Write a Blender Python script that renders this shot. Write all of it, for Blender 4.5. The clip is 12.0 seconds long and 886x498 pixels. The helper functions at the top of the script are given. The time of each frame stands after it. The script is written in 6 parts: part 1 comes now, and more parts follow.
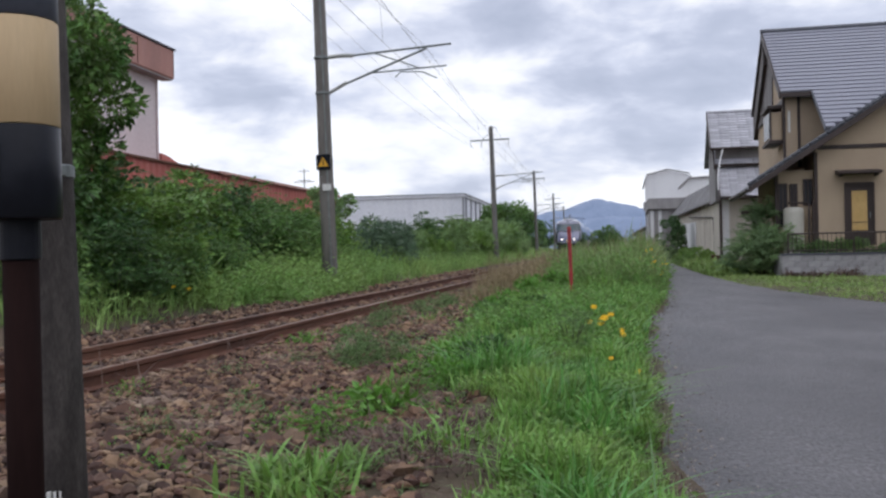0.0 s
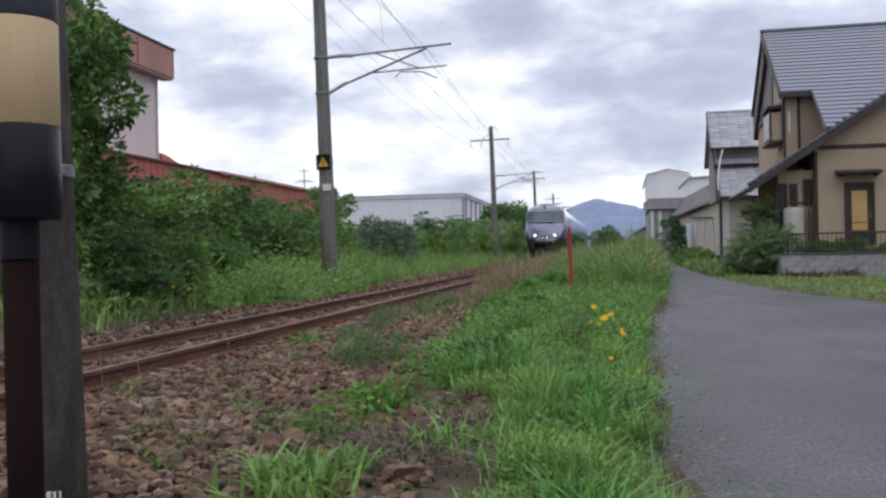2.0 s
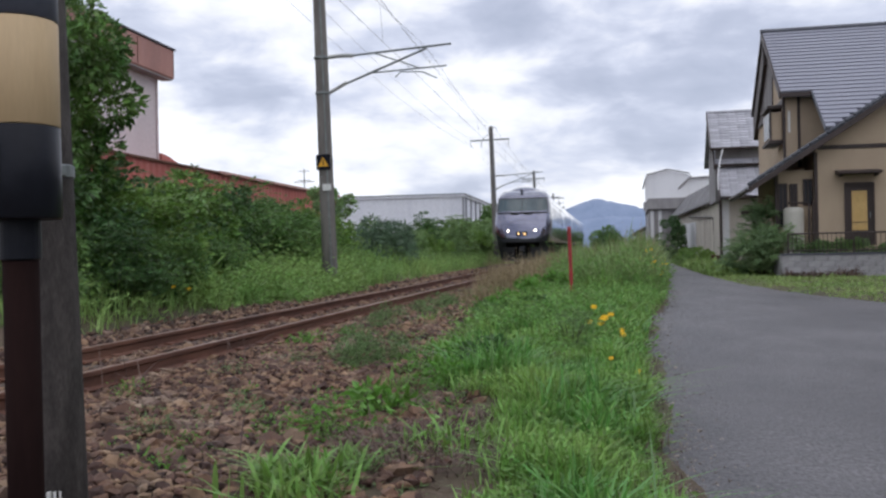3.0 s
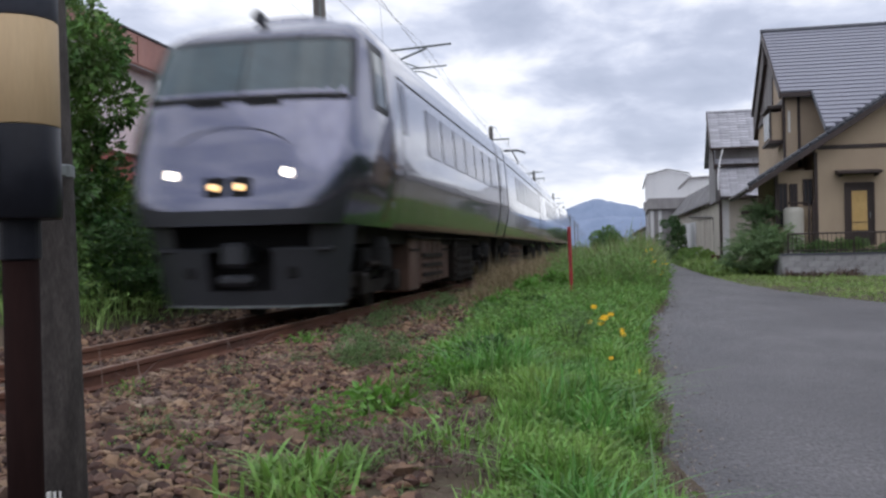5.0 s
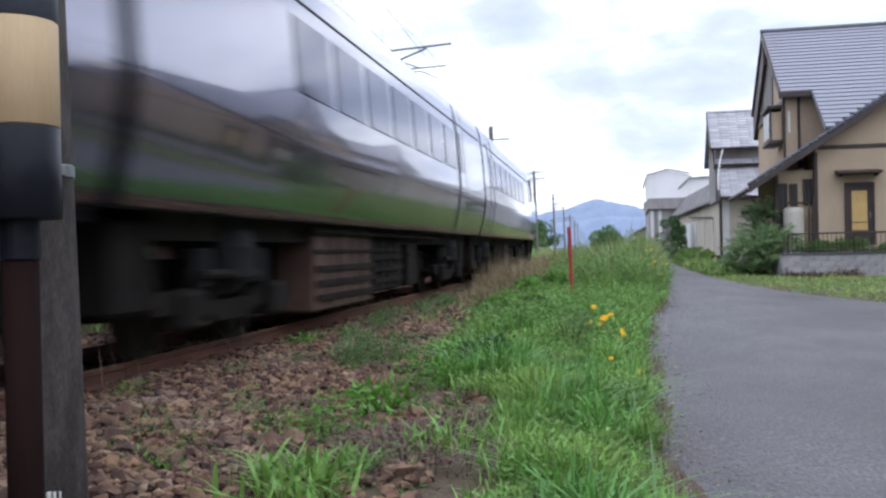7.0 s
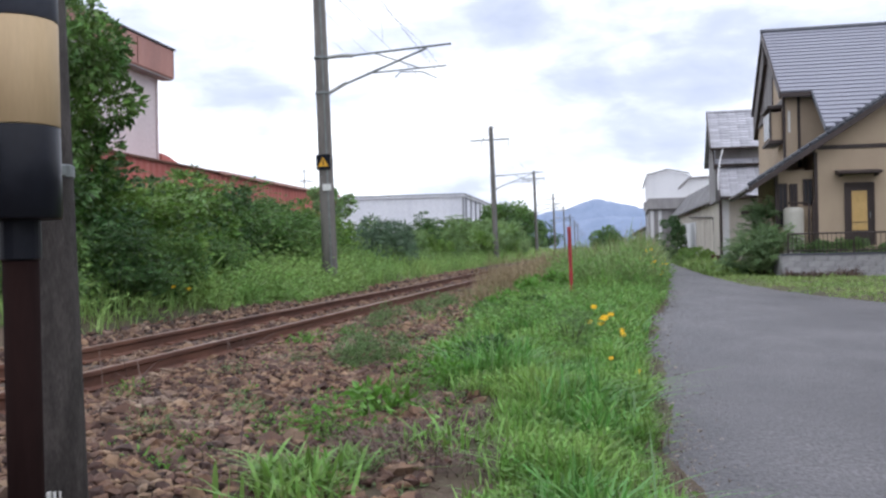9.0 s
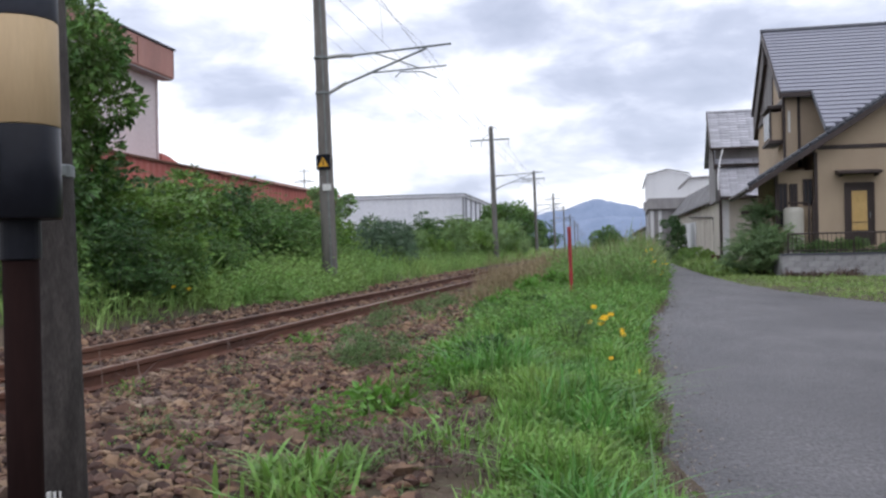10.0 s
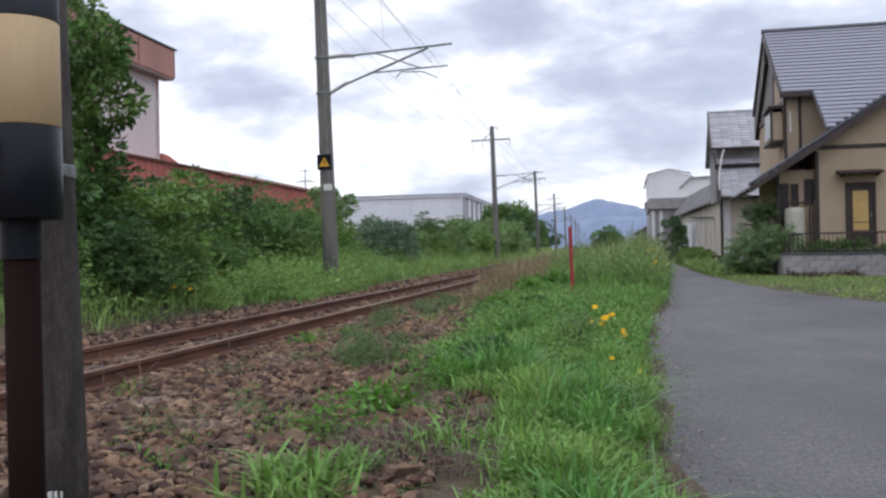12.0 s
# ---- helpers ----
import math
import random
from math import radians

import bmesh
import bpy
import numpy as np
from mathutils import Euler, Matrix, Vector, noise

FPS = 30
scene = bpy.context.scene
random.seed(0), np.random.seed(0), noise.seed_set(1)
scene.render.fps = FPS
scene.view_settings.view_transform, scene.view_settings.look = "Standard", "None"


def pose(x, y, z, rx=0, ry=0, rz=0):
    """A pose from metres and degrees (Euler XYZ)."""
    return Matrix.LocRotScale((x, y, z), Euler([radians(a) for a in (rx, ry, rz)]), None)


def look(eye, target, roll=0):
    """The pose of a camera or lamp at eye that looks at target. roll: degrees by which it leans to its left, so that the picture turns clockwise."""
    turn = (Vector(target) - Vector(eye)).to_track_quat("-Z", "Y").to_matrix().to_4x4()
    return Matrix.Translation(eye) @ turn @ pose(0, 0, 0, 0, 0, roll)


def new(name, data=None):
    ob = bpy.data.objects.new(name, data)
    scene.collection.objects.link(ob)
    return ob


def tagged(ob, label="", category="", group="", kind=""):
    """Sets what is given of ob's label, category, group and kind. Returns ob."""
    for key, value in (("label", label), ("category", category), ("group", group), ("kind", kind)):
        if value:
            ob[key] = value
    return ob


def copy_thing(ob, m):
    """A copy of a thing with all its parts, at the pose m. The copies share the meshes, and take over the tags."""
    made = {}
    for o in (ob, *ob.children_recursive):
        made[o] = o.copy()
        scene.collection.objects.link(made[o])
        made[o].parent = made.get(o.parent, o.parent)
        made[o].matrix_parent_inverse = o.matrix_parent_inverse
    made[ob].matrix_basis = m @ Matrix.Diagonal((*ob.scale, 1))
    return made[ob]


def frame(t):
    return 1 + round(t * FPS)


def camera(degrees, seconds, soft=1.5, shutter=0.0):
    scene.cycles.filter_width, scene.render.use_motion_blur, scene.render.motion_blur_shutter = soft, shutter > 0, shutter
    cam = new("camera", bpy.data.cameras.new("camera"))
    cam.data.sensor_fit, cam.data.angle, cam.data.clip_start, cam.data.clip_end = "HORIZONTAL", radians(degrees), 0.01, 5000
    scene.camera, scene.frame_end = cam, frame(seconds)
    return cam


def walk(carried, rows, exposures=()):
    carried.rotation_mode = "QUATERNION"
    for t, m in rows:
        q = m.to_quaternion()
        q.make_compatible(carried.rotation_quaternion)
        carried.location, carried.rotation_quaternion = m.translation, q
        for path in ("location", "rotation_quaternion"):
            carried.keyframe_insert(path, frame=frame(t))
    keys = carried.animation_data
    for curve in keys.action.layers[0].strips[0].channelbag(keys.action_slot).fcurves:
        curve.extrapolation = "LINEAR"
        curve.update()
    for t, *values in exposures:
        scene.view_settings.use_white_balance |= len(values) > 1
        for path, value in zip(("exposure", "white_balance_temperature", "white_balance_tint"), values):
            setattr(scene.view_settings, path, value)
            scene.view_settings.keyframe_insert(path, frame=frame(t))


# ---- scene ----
# ------------------------------------------------------------ camera
EYE = Vector((0.0, 0.0, 1.08))


def aim(yaw, pitch, roll):
    """A standing camera that looks yaw degrees to the left of the track."""
    d = Vector((-math.sin(radians(yaw)), math.cos(radians(yaw)), math.tan(radians(pitch))))
    return look(EYE, EYE + d, roll)


cam = camera(50.46, 12.0, soft=2.5, shutter=0.55)
walk(cam, [(0, aim(9.25, 0.083, -1.15)), (10.8, aim(9.25, 0.083, -1.15)), (11.6, aim(9.31, 0.083, -1.15)), (12, aim(9.31, 0.083, -1.15))],
     exposures=[(0, 0.0, 6150, 12.5), (4.9, 0.02, 6150, 12.5), (5.5, 0.3, 5950, 12.5), (7.0, 0.64, 5900, 12.5), (8.0, 0.6, 5950, 12.5), (9.0, 0.5, 6080, 12.5), (9.5, 0.32, 6150, 12.5), (10.5, 0.2, 6150, 12.5), (12, 0.15, 6150, 12.5)])

# ------------------------------------------------------------ world and sun
SUN_EL, SUN_AZ = 62.0, 140.0      # azimuth in degrees, clockwise from the track's way (+y)


def build_world():
    w = bpy.data.worlds.new("sky")
    scene.world = w
    w.use_nodes = True
    nt = w.node_tree
    nt.nodes.clear()
    N = nt.nodes.new
    L = nt.links.new
    out = N("ShaderNodeOutputWorld")
    sky = N("ShaderNodeTexSky")
    sky.sky_type, sky.sun_disc = "NISHITA", False
    sky.sun_elevation, sky.sun_rotation = radians(SUN_EL), radians(SUN_AZ)
    blue = N("ShaderNodeBackground")
    blue.inputs["Strength"].default_value = 0.1
    L(sky.outputs["Color"], blue.inputs["Color"])
    co = N("ShaderNodeTexCoord")
    sep = N("ShaderNodeSeparateXYZ")
    L(co.outputs["Generated"], sep.inputs[0])

    def mth(op, a, b=None, clamp=False):
        n = N("ShaderNodeMath")
        n.operation, n.use_clamp = op, clamp
        for i, v in enumerate((a, b)):
            if v is None:
                continue
            if isinstance(v, (int, float)):
                n.inputs[i].default_value = v
            else:
                L(v, n.inputs[i])
        return n.outputs[0]

    # heaped clouds, broader than they are high, closing up towards the horizon
    com = N("ShaderNodeCombineXYZ")
    L(sep.outputs[0], com.inputs[0])
    L(sep.outputs[1], com.inputs[1])
    L(mth("MULTIPLY", mth("POWER", mth("MAXIMUM", sep.outputs[2], 0.0), 0.8), 2.1), com.inputs[2])

    def cloud(scale, detail, rough, distort):
        n = N("ShaderNodeTexNoise")
        n.inputs["Scale"].default_value, n.inputs["Detail"].default_value = scale, detail
        n.inputs["Roughness"].default_value, n.inputs["Distortion"].default_value = rough, distort
        L(com.outputs[0], n.inputs["Vector"])
        return n.outputs["Fac"]

    big = cloud(4.2, 4, 0.5, 0.15)
    fine = cloud(11.0, 8, 0.6, 0.3)
    mixv = mth("ADD", mth("MULTIPLY", big, 0.72), mth("MULTIPLY", fine, 0.28))
    ramp = N("ShaderNodeValToRGB")
    e = ramp.color_ramp.elements
    e[0].position, e[0].color = 0.42, (1.2, 1.2, 1.21, 1)
    e[1].position, e[1].color = 0.68, (0.47, 0.51, 0.61, 1)
    for p, c in ((0.485, (0.98, 0.985, 1.01, 1)), (0.53, (0.76, 0.79, 0.885, 1)), (0.58, (0.60, 0.635, 0.74, 1))):
        q = e.new(p)
        q.color = c
    L(mixv, ramp.inputs[0])
    grey = N("ShaderNodeBackground")
    grey.inputs["Strength"].default_value = 1.0
    L(ramp.outputs[0], grey.inputs["Color"])
    mix = N("ShaderNodeMixShader")
    mix.inputs[0].default_value = 0.9
    L(blue.outputs[0], mix.inputs[1])
    L(grey.outputs[0], mix.inputs[2])
    L(mix.outputs[0], out.inputs[0])


build_world()
sun = new("sun", bpy.data.lights.new("sun", "SUN"))
sun.data.energy, sun.data.angle, sun.data.color = 0.75, radians(80), (1.0, 0.96, 0.9)
az = radians(SUN_AZ)
sun.matrix_world = look((0, 0, 50), (-math.sin(az) * 50, -math.cos(az) * 50, 50 - 50 * math.tan(radians(SUN_EL))))


# ------------------------------------------------------------ materials
def surface(name, c1, c2, scale=3.0, rough=0.7, metal=0.0, bump=0.2, fine=40.0, island=0.0, rnd=0.0, stain=None,
            stain_scale=0.7, stretch=(1, 1, 1), rough_var=0.1, coat=0.0, translucent=0.0, bump_dist=0.01, grain=0.14, spec=0.5):
    """A surface of two mixed tones with stains, fine grain and relief."""
    m = bpy.data.materials.new(name)
    m.use_nodes = True
    nt = m.node_tree
    N, L = nt.nodes.new, nt.links.new
    b = nt.nodes["Principled BSDF"]
    co = N("ShaderNodeTexCoord")
    mp = N("ShaderNodeMapping")
    mp.inputs["Scale"].default_value = stretch
    L(co.outputs["Object"], mp.inputs["Vector"])

    def nz(s, det=4, r=0.6):
        n = N("ShaderNodeTexNoise")
        n.inputs["Scale"].default_value, n.inputs["Detail"].default_value, n.inputs["Roughness"].default_value = s, det, r
        L(mp.outputs[0], n.inputs["Vector"])
        return n.outputs["Fac"]

    def mixc(f, a, c):
        n = N("ShaderNodeMix")
        n.data_type = "RGBA"
        for key, v in ((0, f), (6, a), (7, c)):
            if isinstance(v, (tuple, list)):
                n.inputs[key].default_value = (*v, 1)
            elif isinstance(v, float):
                n.inputs[key].default_value = v
            else:
                L(v, n.inputs[key])
        return n.outputs[2]

    def rng(v, a0, a1, b0=0.0, b1=1.0):
        n = N("ShaderNodeMapRange")
        n.inputs[1].default_value, n.inputs[2].default_value, n.inputs[3].default_value, n.inputs[4].default_value = a0, a1, b0, b1
        L(v, n.inputs[0])
        return n.outputs[0]

    n1, n2 = nz(scale), nz(fine, 3)
    col = mixc(rng(n1, 0.35, 0.65), c1, c2)
    if stain:
        col = mixc(rng(nz(stain_scale, 6, 0.65), 0.5, 0.68, 0, 0.75), col, stain)
    hsv = N("ShaderNodeHueSaturation")
    L(col, hsv.inputs["Color"])
    val = rng(n2, 0.25, 0.75, 1 - grain, 1 + grain)
    if island or rnd:
        if island:
            g = N("ShaderNodeNewGeometry")
            r = g.outputs["Random Per Island"]
        else:
            g = N("ShaderNodeObjectInfo")
            r = g.outputs["Random"]
        k = island or rnd
        mul = N("ShaderNodeMath")
        mul.operation = "MULTIPLY"
        L(val, mul.inputs[0])
        L(rng(r, 0, 1, 1 - k, 1 + k), mul.inputs[1])
        val = mul.outputs[0]
        L(rng(r, 0, 1, 0.5 - 0.03 * k, 0.5 + 0.03 * k), hsv.inputs["Hue"])
    L(val, hsv.inputs["Value"])
    L(hsv.outputs[0], b.inputs["Base Color"])
    L(rng(n1, 0.3, 0.7, max(0.02, rough - rough_var), min(1.0, rough + rough_var)), b.inputs["Roughness"])
    b.inputs["Metallic"].default_value, b.inputs["Specular IOR Level"].default_value = metal, spec
    if coat:
        b.inputs["Coat Weight"].default_value, b.inputs["Coat Roughness"].default_value = coat, 0.06
    if bump:
        bp = N("ShaderNodeBump")
        bp.inputs["Strength"].default_value, bp.inputs["Distance"].default_value = bump, bump_dist
        L(n2, bp.inputs["Height"])
        L(bp.outputs[0], b.inputs["Normal"])
    if translucent:
        tr = N("ShaderNodeBsdfTranslucent")
        L(hsv.outputs[0], tr.inputs["Color"])
        mx = N("ShaderNodeMixShader")
        mx.inputs[0].default_value = translucent
        L(b.outputs[0], mx.inputs[1])
        L(tr.outputs[0], mx.inputs[2])
        L(mx.outputs[0], nt.nodes["Material Output"].inputs["Surface"])
    return m


def glow(name, color, strength):
    m = bpy.data.materials.new(name)
    m.use_nodes = True
    b = m.node_tree.nodes["Principled BSDF"]
    b.inputs["Base Color"].default_value = (0.8, 0.8, 0.8, 1)
    b.inputs["Emission Color"].default_value = (*color, 1)
    b.inputs["Emission Strength"].default_value = strength
    return m


def glassy(name, tint, rough=0.05, spec=0.6):
    """A dark window pane that mirrors its surroundings."""
    m = surface(name, tint, tuple(c * 0.7 for c in tint), 0.8, rough, 0.0, 0.0, 5.0, rough_var=0.02)
    m.node_tree.nodes["Principled BSDF"].inputs["Specular IOR Level"].default_value = spec
    return m


M_ASPHALT = surface("asphalt", (0.066, 0.063, 0.069), (0.155, 0.148, 0.156), 1.3, 0.6, 0, 1.0, 48, stain=(0.042, 0.040, 0.045), stain_scale=0.32, bump_dist=0.03, grain=0.65, stretch=(1, 0.5, 1), spec=0.65)
M_SOIL = surface("soil", (0.095, 0.062, 0.042), (0.075, 0.066, 0.035), 0.8, 0.95, 0, 0.6, 25, stain=(0.06, 0.10, 0.03), stain_scale=0.25, bump_dist=0.03)
# darker than the stones: shade in the gaps between them is in this colour
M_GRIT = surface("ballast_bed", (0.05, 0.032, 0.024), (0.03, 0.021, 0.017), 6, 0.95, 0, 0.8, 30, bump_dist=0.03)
M_STONE = surface("ballast_stone", (0.195, 0.108, 0.070), (0.085, 0.052, 0.038), 5, 0.9, 0, 0.4, 60, island=0.75, stain=(0.235, 0.175, 0.14), stain_scale=1.3)
M_CRUMB = surface("lane_grit", (0.30, 0.26, 0.235), (0.18, 0.16, 0.15), 5, 0.9, 0, 0.3, 60, island=0.5)
M_RUST = surface("rusted_rail", (0.15, 0.062, 0.038), (0.085, 0.038, 0.026), 6, 0.85, 0.1, 0.4, 60, stain=(0.19, 0.09, 0.055), stretch=(1, 0.15, 1))
M_RAILTOP = surface("worn_rail_head", (0.30, 0.21, 0.165), (0.22, 0.145, 0.11), 4, 0.5, 0.3, 0.1, 60, stretch=(1, 0.1, 1))
M_SLEEPER = surface("sleeper_wood", (0.11, 0.08, 0.06), (0.07, 0.05, 0.04), 4, 0.9, 0, 0.5, 30, rnd=0.3, stretch=(0.3, 2, 2))
M_CONCRETE = surface("pole_concrete", (0.20, 0.185, 0.17), (0.14, 0.13, 0.12), 2.5, 0.85, 0, 0.35, 55, stain=(0.09, 0.085, 0.08), stretch=(1, 1, 0.25))
M_STEEL = surface("galvanised_steel", (0.26, 0.28, 0.28), (0.18, 0.20, 0.20), 6, 0.5, 0.6, 0.1, 50)
M_WIRE = surface("wire", (0.12, 0.12, 0.12), (0.09, 0.09, 0.09), 3, 0.5, 0.6, 0.0, 30)
M_BLADE = surface("grass_blade", (0.15, 0.305, 0.062), (0.25, 0.40, 0.09), 1.1, 0.55, 0, 0.0, 20, island=0.45, translucent=0.3)
M_LONG = surface("tall_grass", (0.24, 0.40, 0.115), (0.34, 0.47, 0.145), 0.5, 0.6, 0, 0.0, 20, island=0.35, translucent=0.35)
M_STRAW = surface("dry_grass", (0.36, 0.28, 0.17), (0.25, 0.20, 0.11), 0.8, 0.7, 0, 0.0, 20, island=0.35, translucent=0.25)
M_LEAF = surface("bush_leaf", (0.08, 0.17, 0.045), (0.165, 0.275, 0.07), 0.45, 0.45, 0, 0.0, 20, island=0.45, translucent=0.25)
M_LEAF2 = surface("tree_leaf", (0.05, 0.115, 0.035), (0.105, 0.195, 0.055), 0.5, 0.42, 0, 0.0, 20, island=0.5, translucent=0.22)
M_TREE = surface("broad_tree_leaf", (0.06, 0.135, 0.035), (0.19, 0.31, 0.075), 0.8, 0.42, 0, 0.0, 20, island=0.5, translucent=0.28)
M_LEAF3 = surface("weed_leaf", (0.12, 0.28, 0.04), (0.17, 0.34, 0.06), 0.9, 0.5, 0, 0.0, 20, island=0.35, translucent=0.3)
M_LUSH = surface("lush_grass_blade", (0.09, 0.24, 0.05), (0.15, 0.33, 0.07), 0.9, 0.45, 0, 0.0, 20, island=0.4, translucent=0.3)
M_LANE = surface("lane_grass_blade", (0.20, 0.33, 0.085), (0.31, 0.41, 0.13), 0.6, 0.6, 0, 0.0, 20, island=0.35, translucent=0.3)
M_BANKW = surface("bank_weed_leaf", (0.215, 0.365, 0.105), (0.33, 0.475, 0.145), 0.5, 0.5, 0, 0.0, 20, island=0.4, translucent=0.35)
M_YLEAF = surface("yellow_green_leaf", (0.125, 0.235, 0.05), (0.215, 0.335, 0.072), 0.6, 0.45, 0, 0.0, 20, island=0.4, translucent=0.28)
M_FEATHER = surface("feathery_leaf", (0.135, 0.23, 0.085), (0.20, 0.30, 0.115), 0.8, 0.6, 0, 0.0, 20, island=0.35, translucent=0.25)
M_DROOP = surface("drooping_leaf", (0.11, 0.175, 0.115), (0.18, 0.27, 0.16), 0.6, 0.45, 0, 0.0, 20, island=0.4, translucent=0.2)
M_WITHER = surface("withered_stalk", (0.16, 0.105, 0.085), (0.10, 0.068, 0.058), 0.8, 0.8, 0, 0.0, 20, island=0.35)
# paler, bluer leaf for the farther plants: distance haze put into the colour
M_PALE = surface("hazed_bank_leaf", (0.168, 0.274, 0.106), (0.274, 0.398, 0.157), 0.5, 0.5, 0, 0.0, 20, island=0.4, translucent=0.28)
M_SHRUB = surface("feathery_shrub_leaf", (0.135, 0.22, 0.10), (0.23, 0.33, 0.135), 0.7, 0.5, 0, 0.0, 20, island=0.4, translucent=0.28)
M_MOUND = surface("olive_tall_grass", (0.185, 0.29, 0.10), (0.30, 0.37, 0.15), 0.6, 0.6, 0, 0.0, 20, island=0.45, translucent=0.3)
M_VLEAF = surface("verge_weed_leaf", (0.14, 0.29, 0.07), (0.235, 0.385, 0.095), 1.3, 0.5, 0, 0.0, 20, island=0.45, translucent=0.3)
M_BARK = surface("bark", (0.09, 0.065, 0.045), (0.06, 0.045, 0.03), 5, 0.9, 0, 0.6, 30)
M_PETAL = surface("yellow_petal", (0.92, 0.60, 0.015), (0.88, 0.52, 0.012), 3, 0.6, 0, 0.0, 20, island=0.15, translucent=0.3)
M_RED = surface("red_paint", (0.42, 0.035, 0.04), (0.30, 0.03, 0.035), 3, 0.55, 0, 0.1, 40)
M_PORC = surface("insulator_porcelain", (0.45, 0.45, 0.43), (0.35, 0.35, 0.34), 3, 0.3, 0, 0.0, 30)
# train
M_PAINT = surface("metallic_grey_paint", (0.142, 0.146, 0.212), (0.132, 0.136, 0.196), 0.8, 0.20, 0.94, 0.0, 10, rough_var=0.03, coat=1.0, stain=(0.122, 0.125, 0.18), stain_scale=0.4, grain=0.03)
M_PAINT.node_tree.nodes["Principled BSDF"].inputs["Coat IOR"].default_value = 1.7
M_LOWER = surface("dark_grey_valance", (0.026, 0.028, 0.034), (0.02, 0.022, 0.027), 2, 0.5, 0.1, 0.05, 30)
M_TWIN = surface("tinted_train_glass", (0.115, 0.12, 0.165), (0.105, 0.11, 0.15), 0.8, 0.08, 0.85, 0.0, 10, rough_var=0.02)
M_SCREEN = glassy("windscreen_glass", (0.05, 0.085, 0.10), 0.06, 0.8)
M_GEAR = surface("underfloor_gear", (0.016, 0.014, 0.013), (0.011, 0.010, 0.009), 2, 0.75, 0.1, 0.2, 30, stain=(0.03, 0.022, 0.018), spec=0.1)
M_BOXG = surface("brown_equipment_case", (0.115, 0.072, 0.056), (0.075, 0.05, 0.041), 2, 0.7, 0.05, 0.15, 30, stain=(0.035, 0.025, 0.02), stretch=(1, 1, 0.4), spec=0.15)
M_BLACK = surface("black_rubber", (0.012, 0.012, 0.013), (0.02, 0.02, 0.02), 4, 0.75, 0, 0.1, 30, spec=0.15)
M_WHEEL = surface("wheel_steel", (0.028, 0.024, 0.021), (0.018, 0.016, 0.014), 4, 0.6, 0.3, 0.1, 30, spec=0.2)
M_HEADW = glow("headlight_white", (1.0, 0.88, 0.70), 5.0)
M_HEADY = glow("headlight_amber", (1.0, 0.58, 0.18), 3.0)


# ------------------------------------------------------------ mesh tools
def part(name, bm, material, parent=None, label="", smooth=False):
    """Links a bmesh as one mesh object under a thing."""
    me = bpy.data.meshes.new(name)
    bmesh.ops.recalc_face_normals(bm, faces=bm.faces)
    bm.to_mesh(me)
    bm.free()
    if smooth:
        for p in me.polygons:
            p.use_smooth = True
    me.materials.append(material)
    ob = new(name, me)
    ob.parent = parent
    if label:
        ob["label"] = label
    return ob


def raw(name, verts, faces, material, parent=None, smooth=False):
    """Links arrays of corners and faces as one mesh object."""
    me = bpy.data.meshes.new(name)
    verts, faces = np.asarray(verts, dtype=np.float32), np.asarray(faces, dtype=np.int32)
    n, k = faces.shape
    me.vertices.add(len(verts))
    me.vertices.foreach_set("co", verts.ravel())
    me.loops.add(n * k)
    me.loops.foreach_set("vertex_index", faces.ravel())
    me.polygons.add(n)
    me.polygons.foreach_set("loop_start", np.arange(0, n * k, k, dtype=np.int32))
    me.polygons.foreach_set("use_smooth", np.full(n, smooth))
    me.update(calc_edges=True)
    me.materials.append(material)
    ob = new(name, me)
    ob.parent = parent
    return ob


def thing(name, m, label, category, group="", kind=""):
    ob = new(name)
    ob.empty_display_size = 0.2
    ob.matrix_basis = m
    return tagged(ob, label, category, group, kind)


def box(bm, x0, x1, y0, y1, z0, z1, bevel=0.0, m=None):
    r = bmesh.ops.create_cube(bm, size=1, matrix=Matrix.Translation(((x0 + x1) / 2, (y0 + y1) / 2, (z0 + z1) / 2)) @ Matrix.Diagonal((x1 - x0, y1 - y0, z1 - z0, 1)))
    vs = r["verts"]
    if bevel:
        es = list({e for v in vs for e in v.link_edges})
        nb = bmesh.ops.bevel(bm, geom=es, offset=bevel, segments=1, affect="EDGES", profile=0.5)
        vs = list({v for f in nb["faces"] for v in f.verts} | {v for v in vs if v.is_valid})
    if m is not None:
        bmesh.ops.transform(bm, matrix=m, verts=vs)
    return bm


def cube(x0, x1, y0, y1, z0, z1, bevel=0.0):
    return box(bmesh.new(), x0, x1, y0, y1, z0, z1, bevel)


def prism(bm, poly, axis, a, b):
    """Extrudes a polygon of pairs along an axis from a to b. axis x: pairs are (y, z); y: (x, z); z: (x, y)."""
    def at(p, t):
        return {"x": (t, p[0], p[1]), "y": (p[0], t, p[1]), "z": (p[0], p[1], t)}[axis]
    lo, hi = [bm.verts.new(at(p, a)) for p in poly], [bm.verts.new(at(p, b)) for p in poly]
    n = len(poly)
    bm.faces.new(lo)
    bm.faces.new(hi[::-1])
    for i in range(n):
        bm.faces.new((lo[i], hi[i], hi[(i + 1) % n], lo[(i + 1) % n]))
    return bm


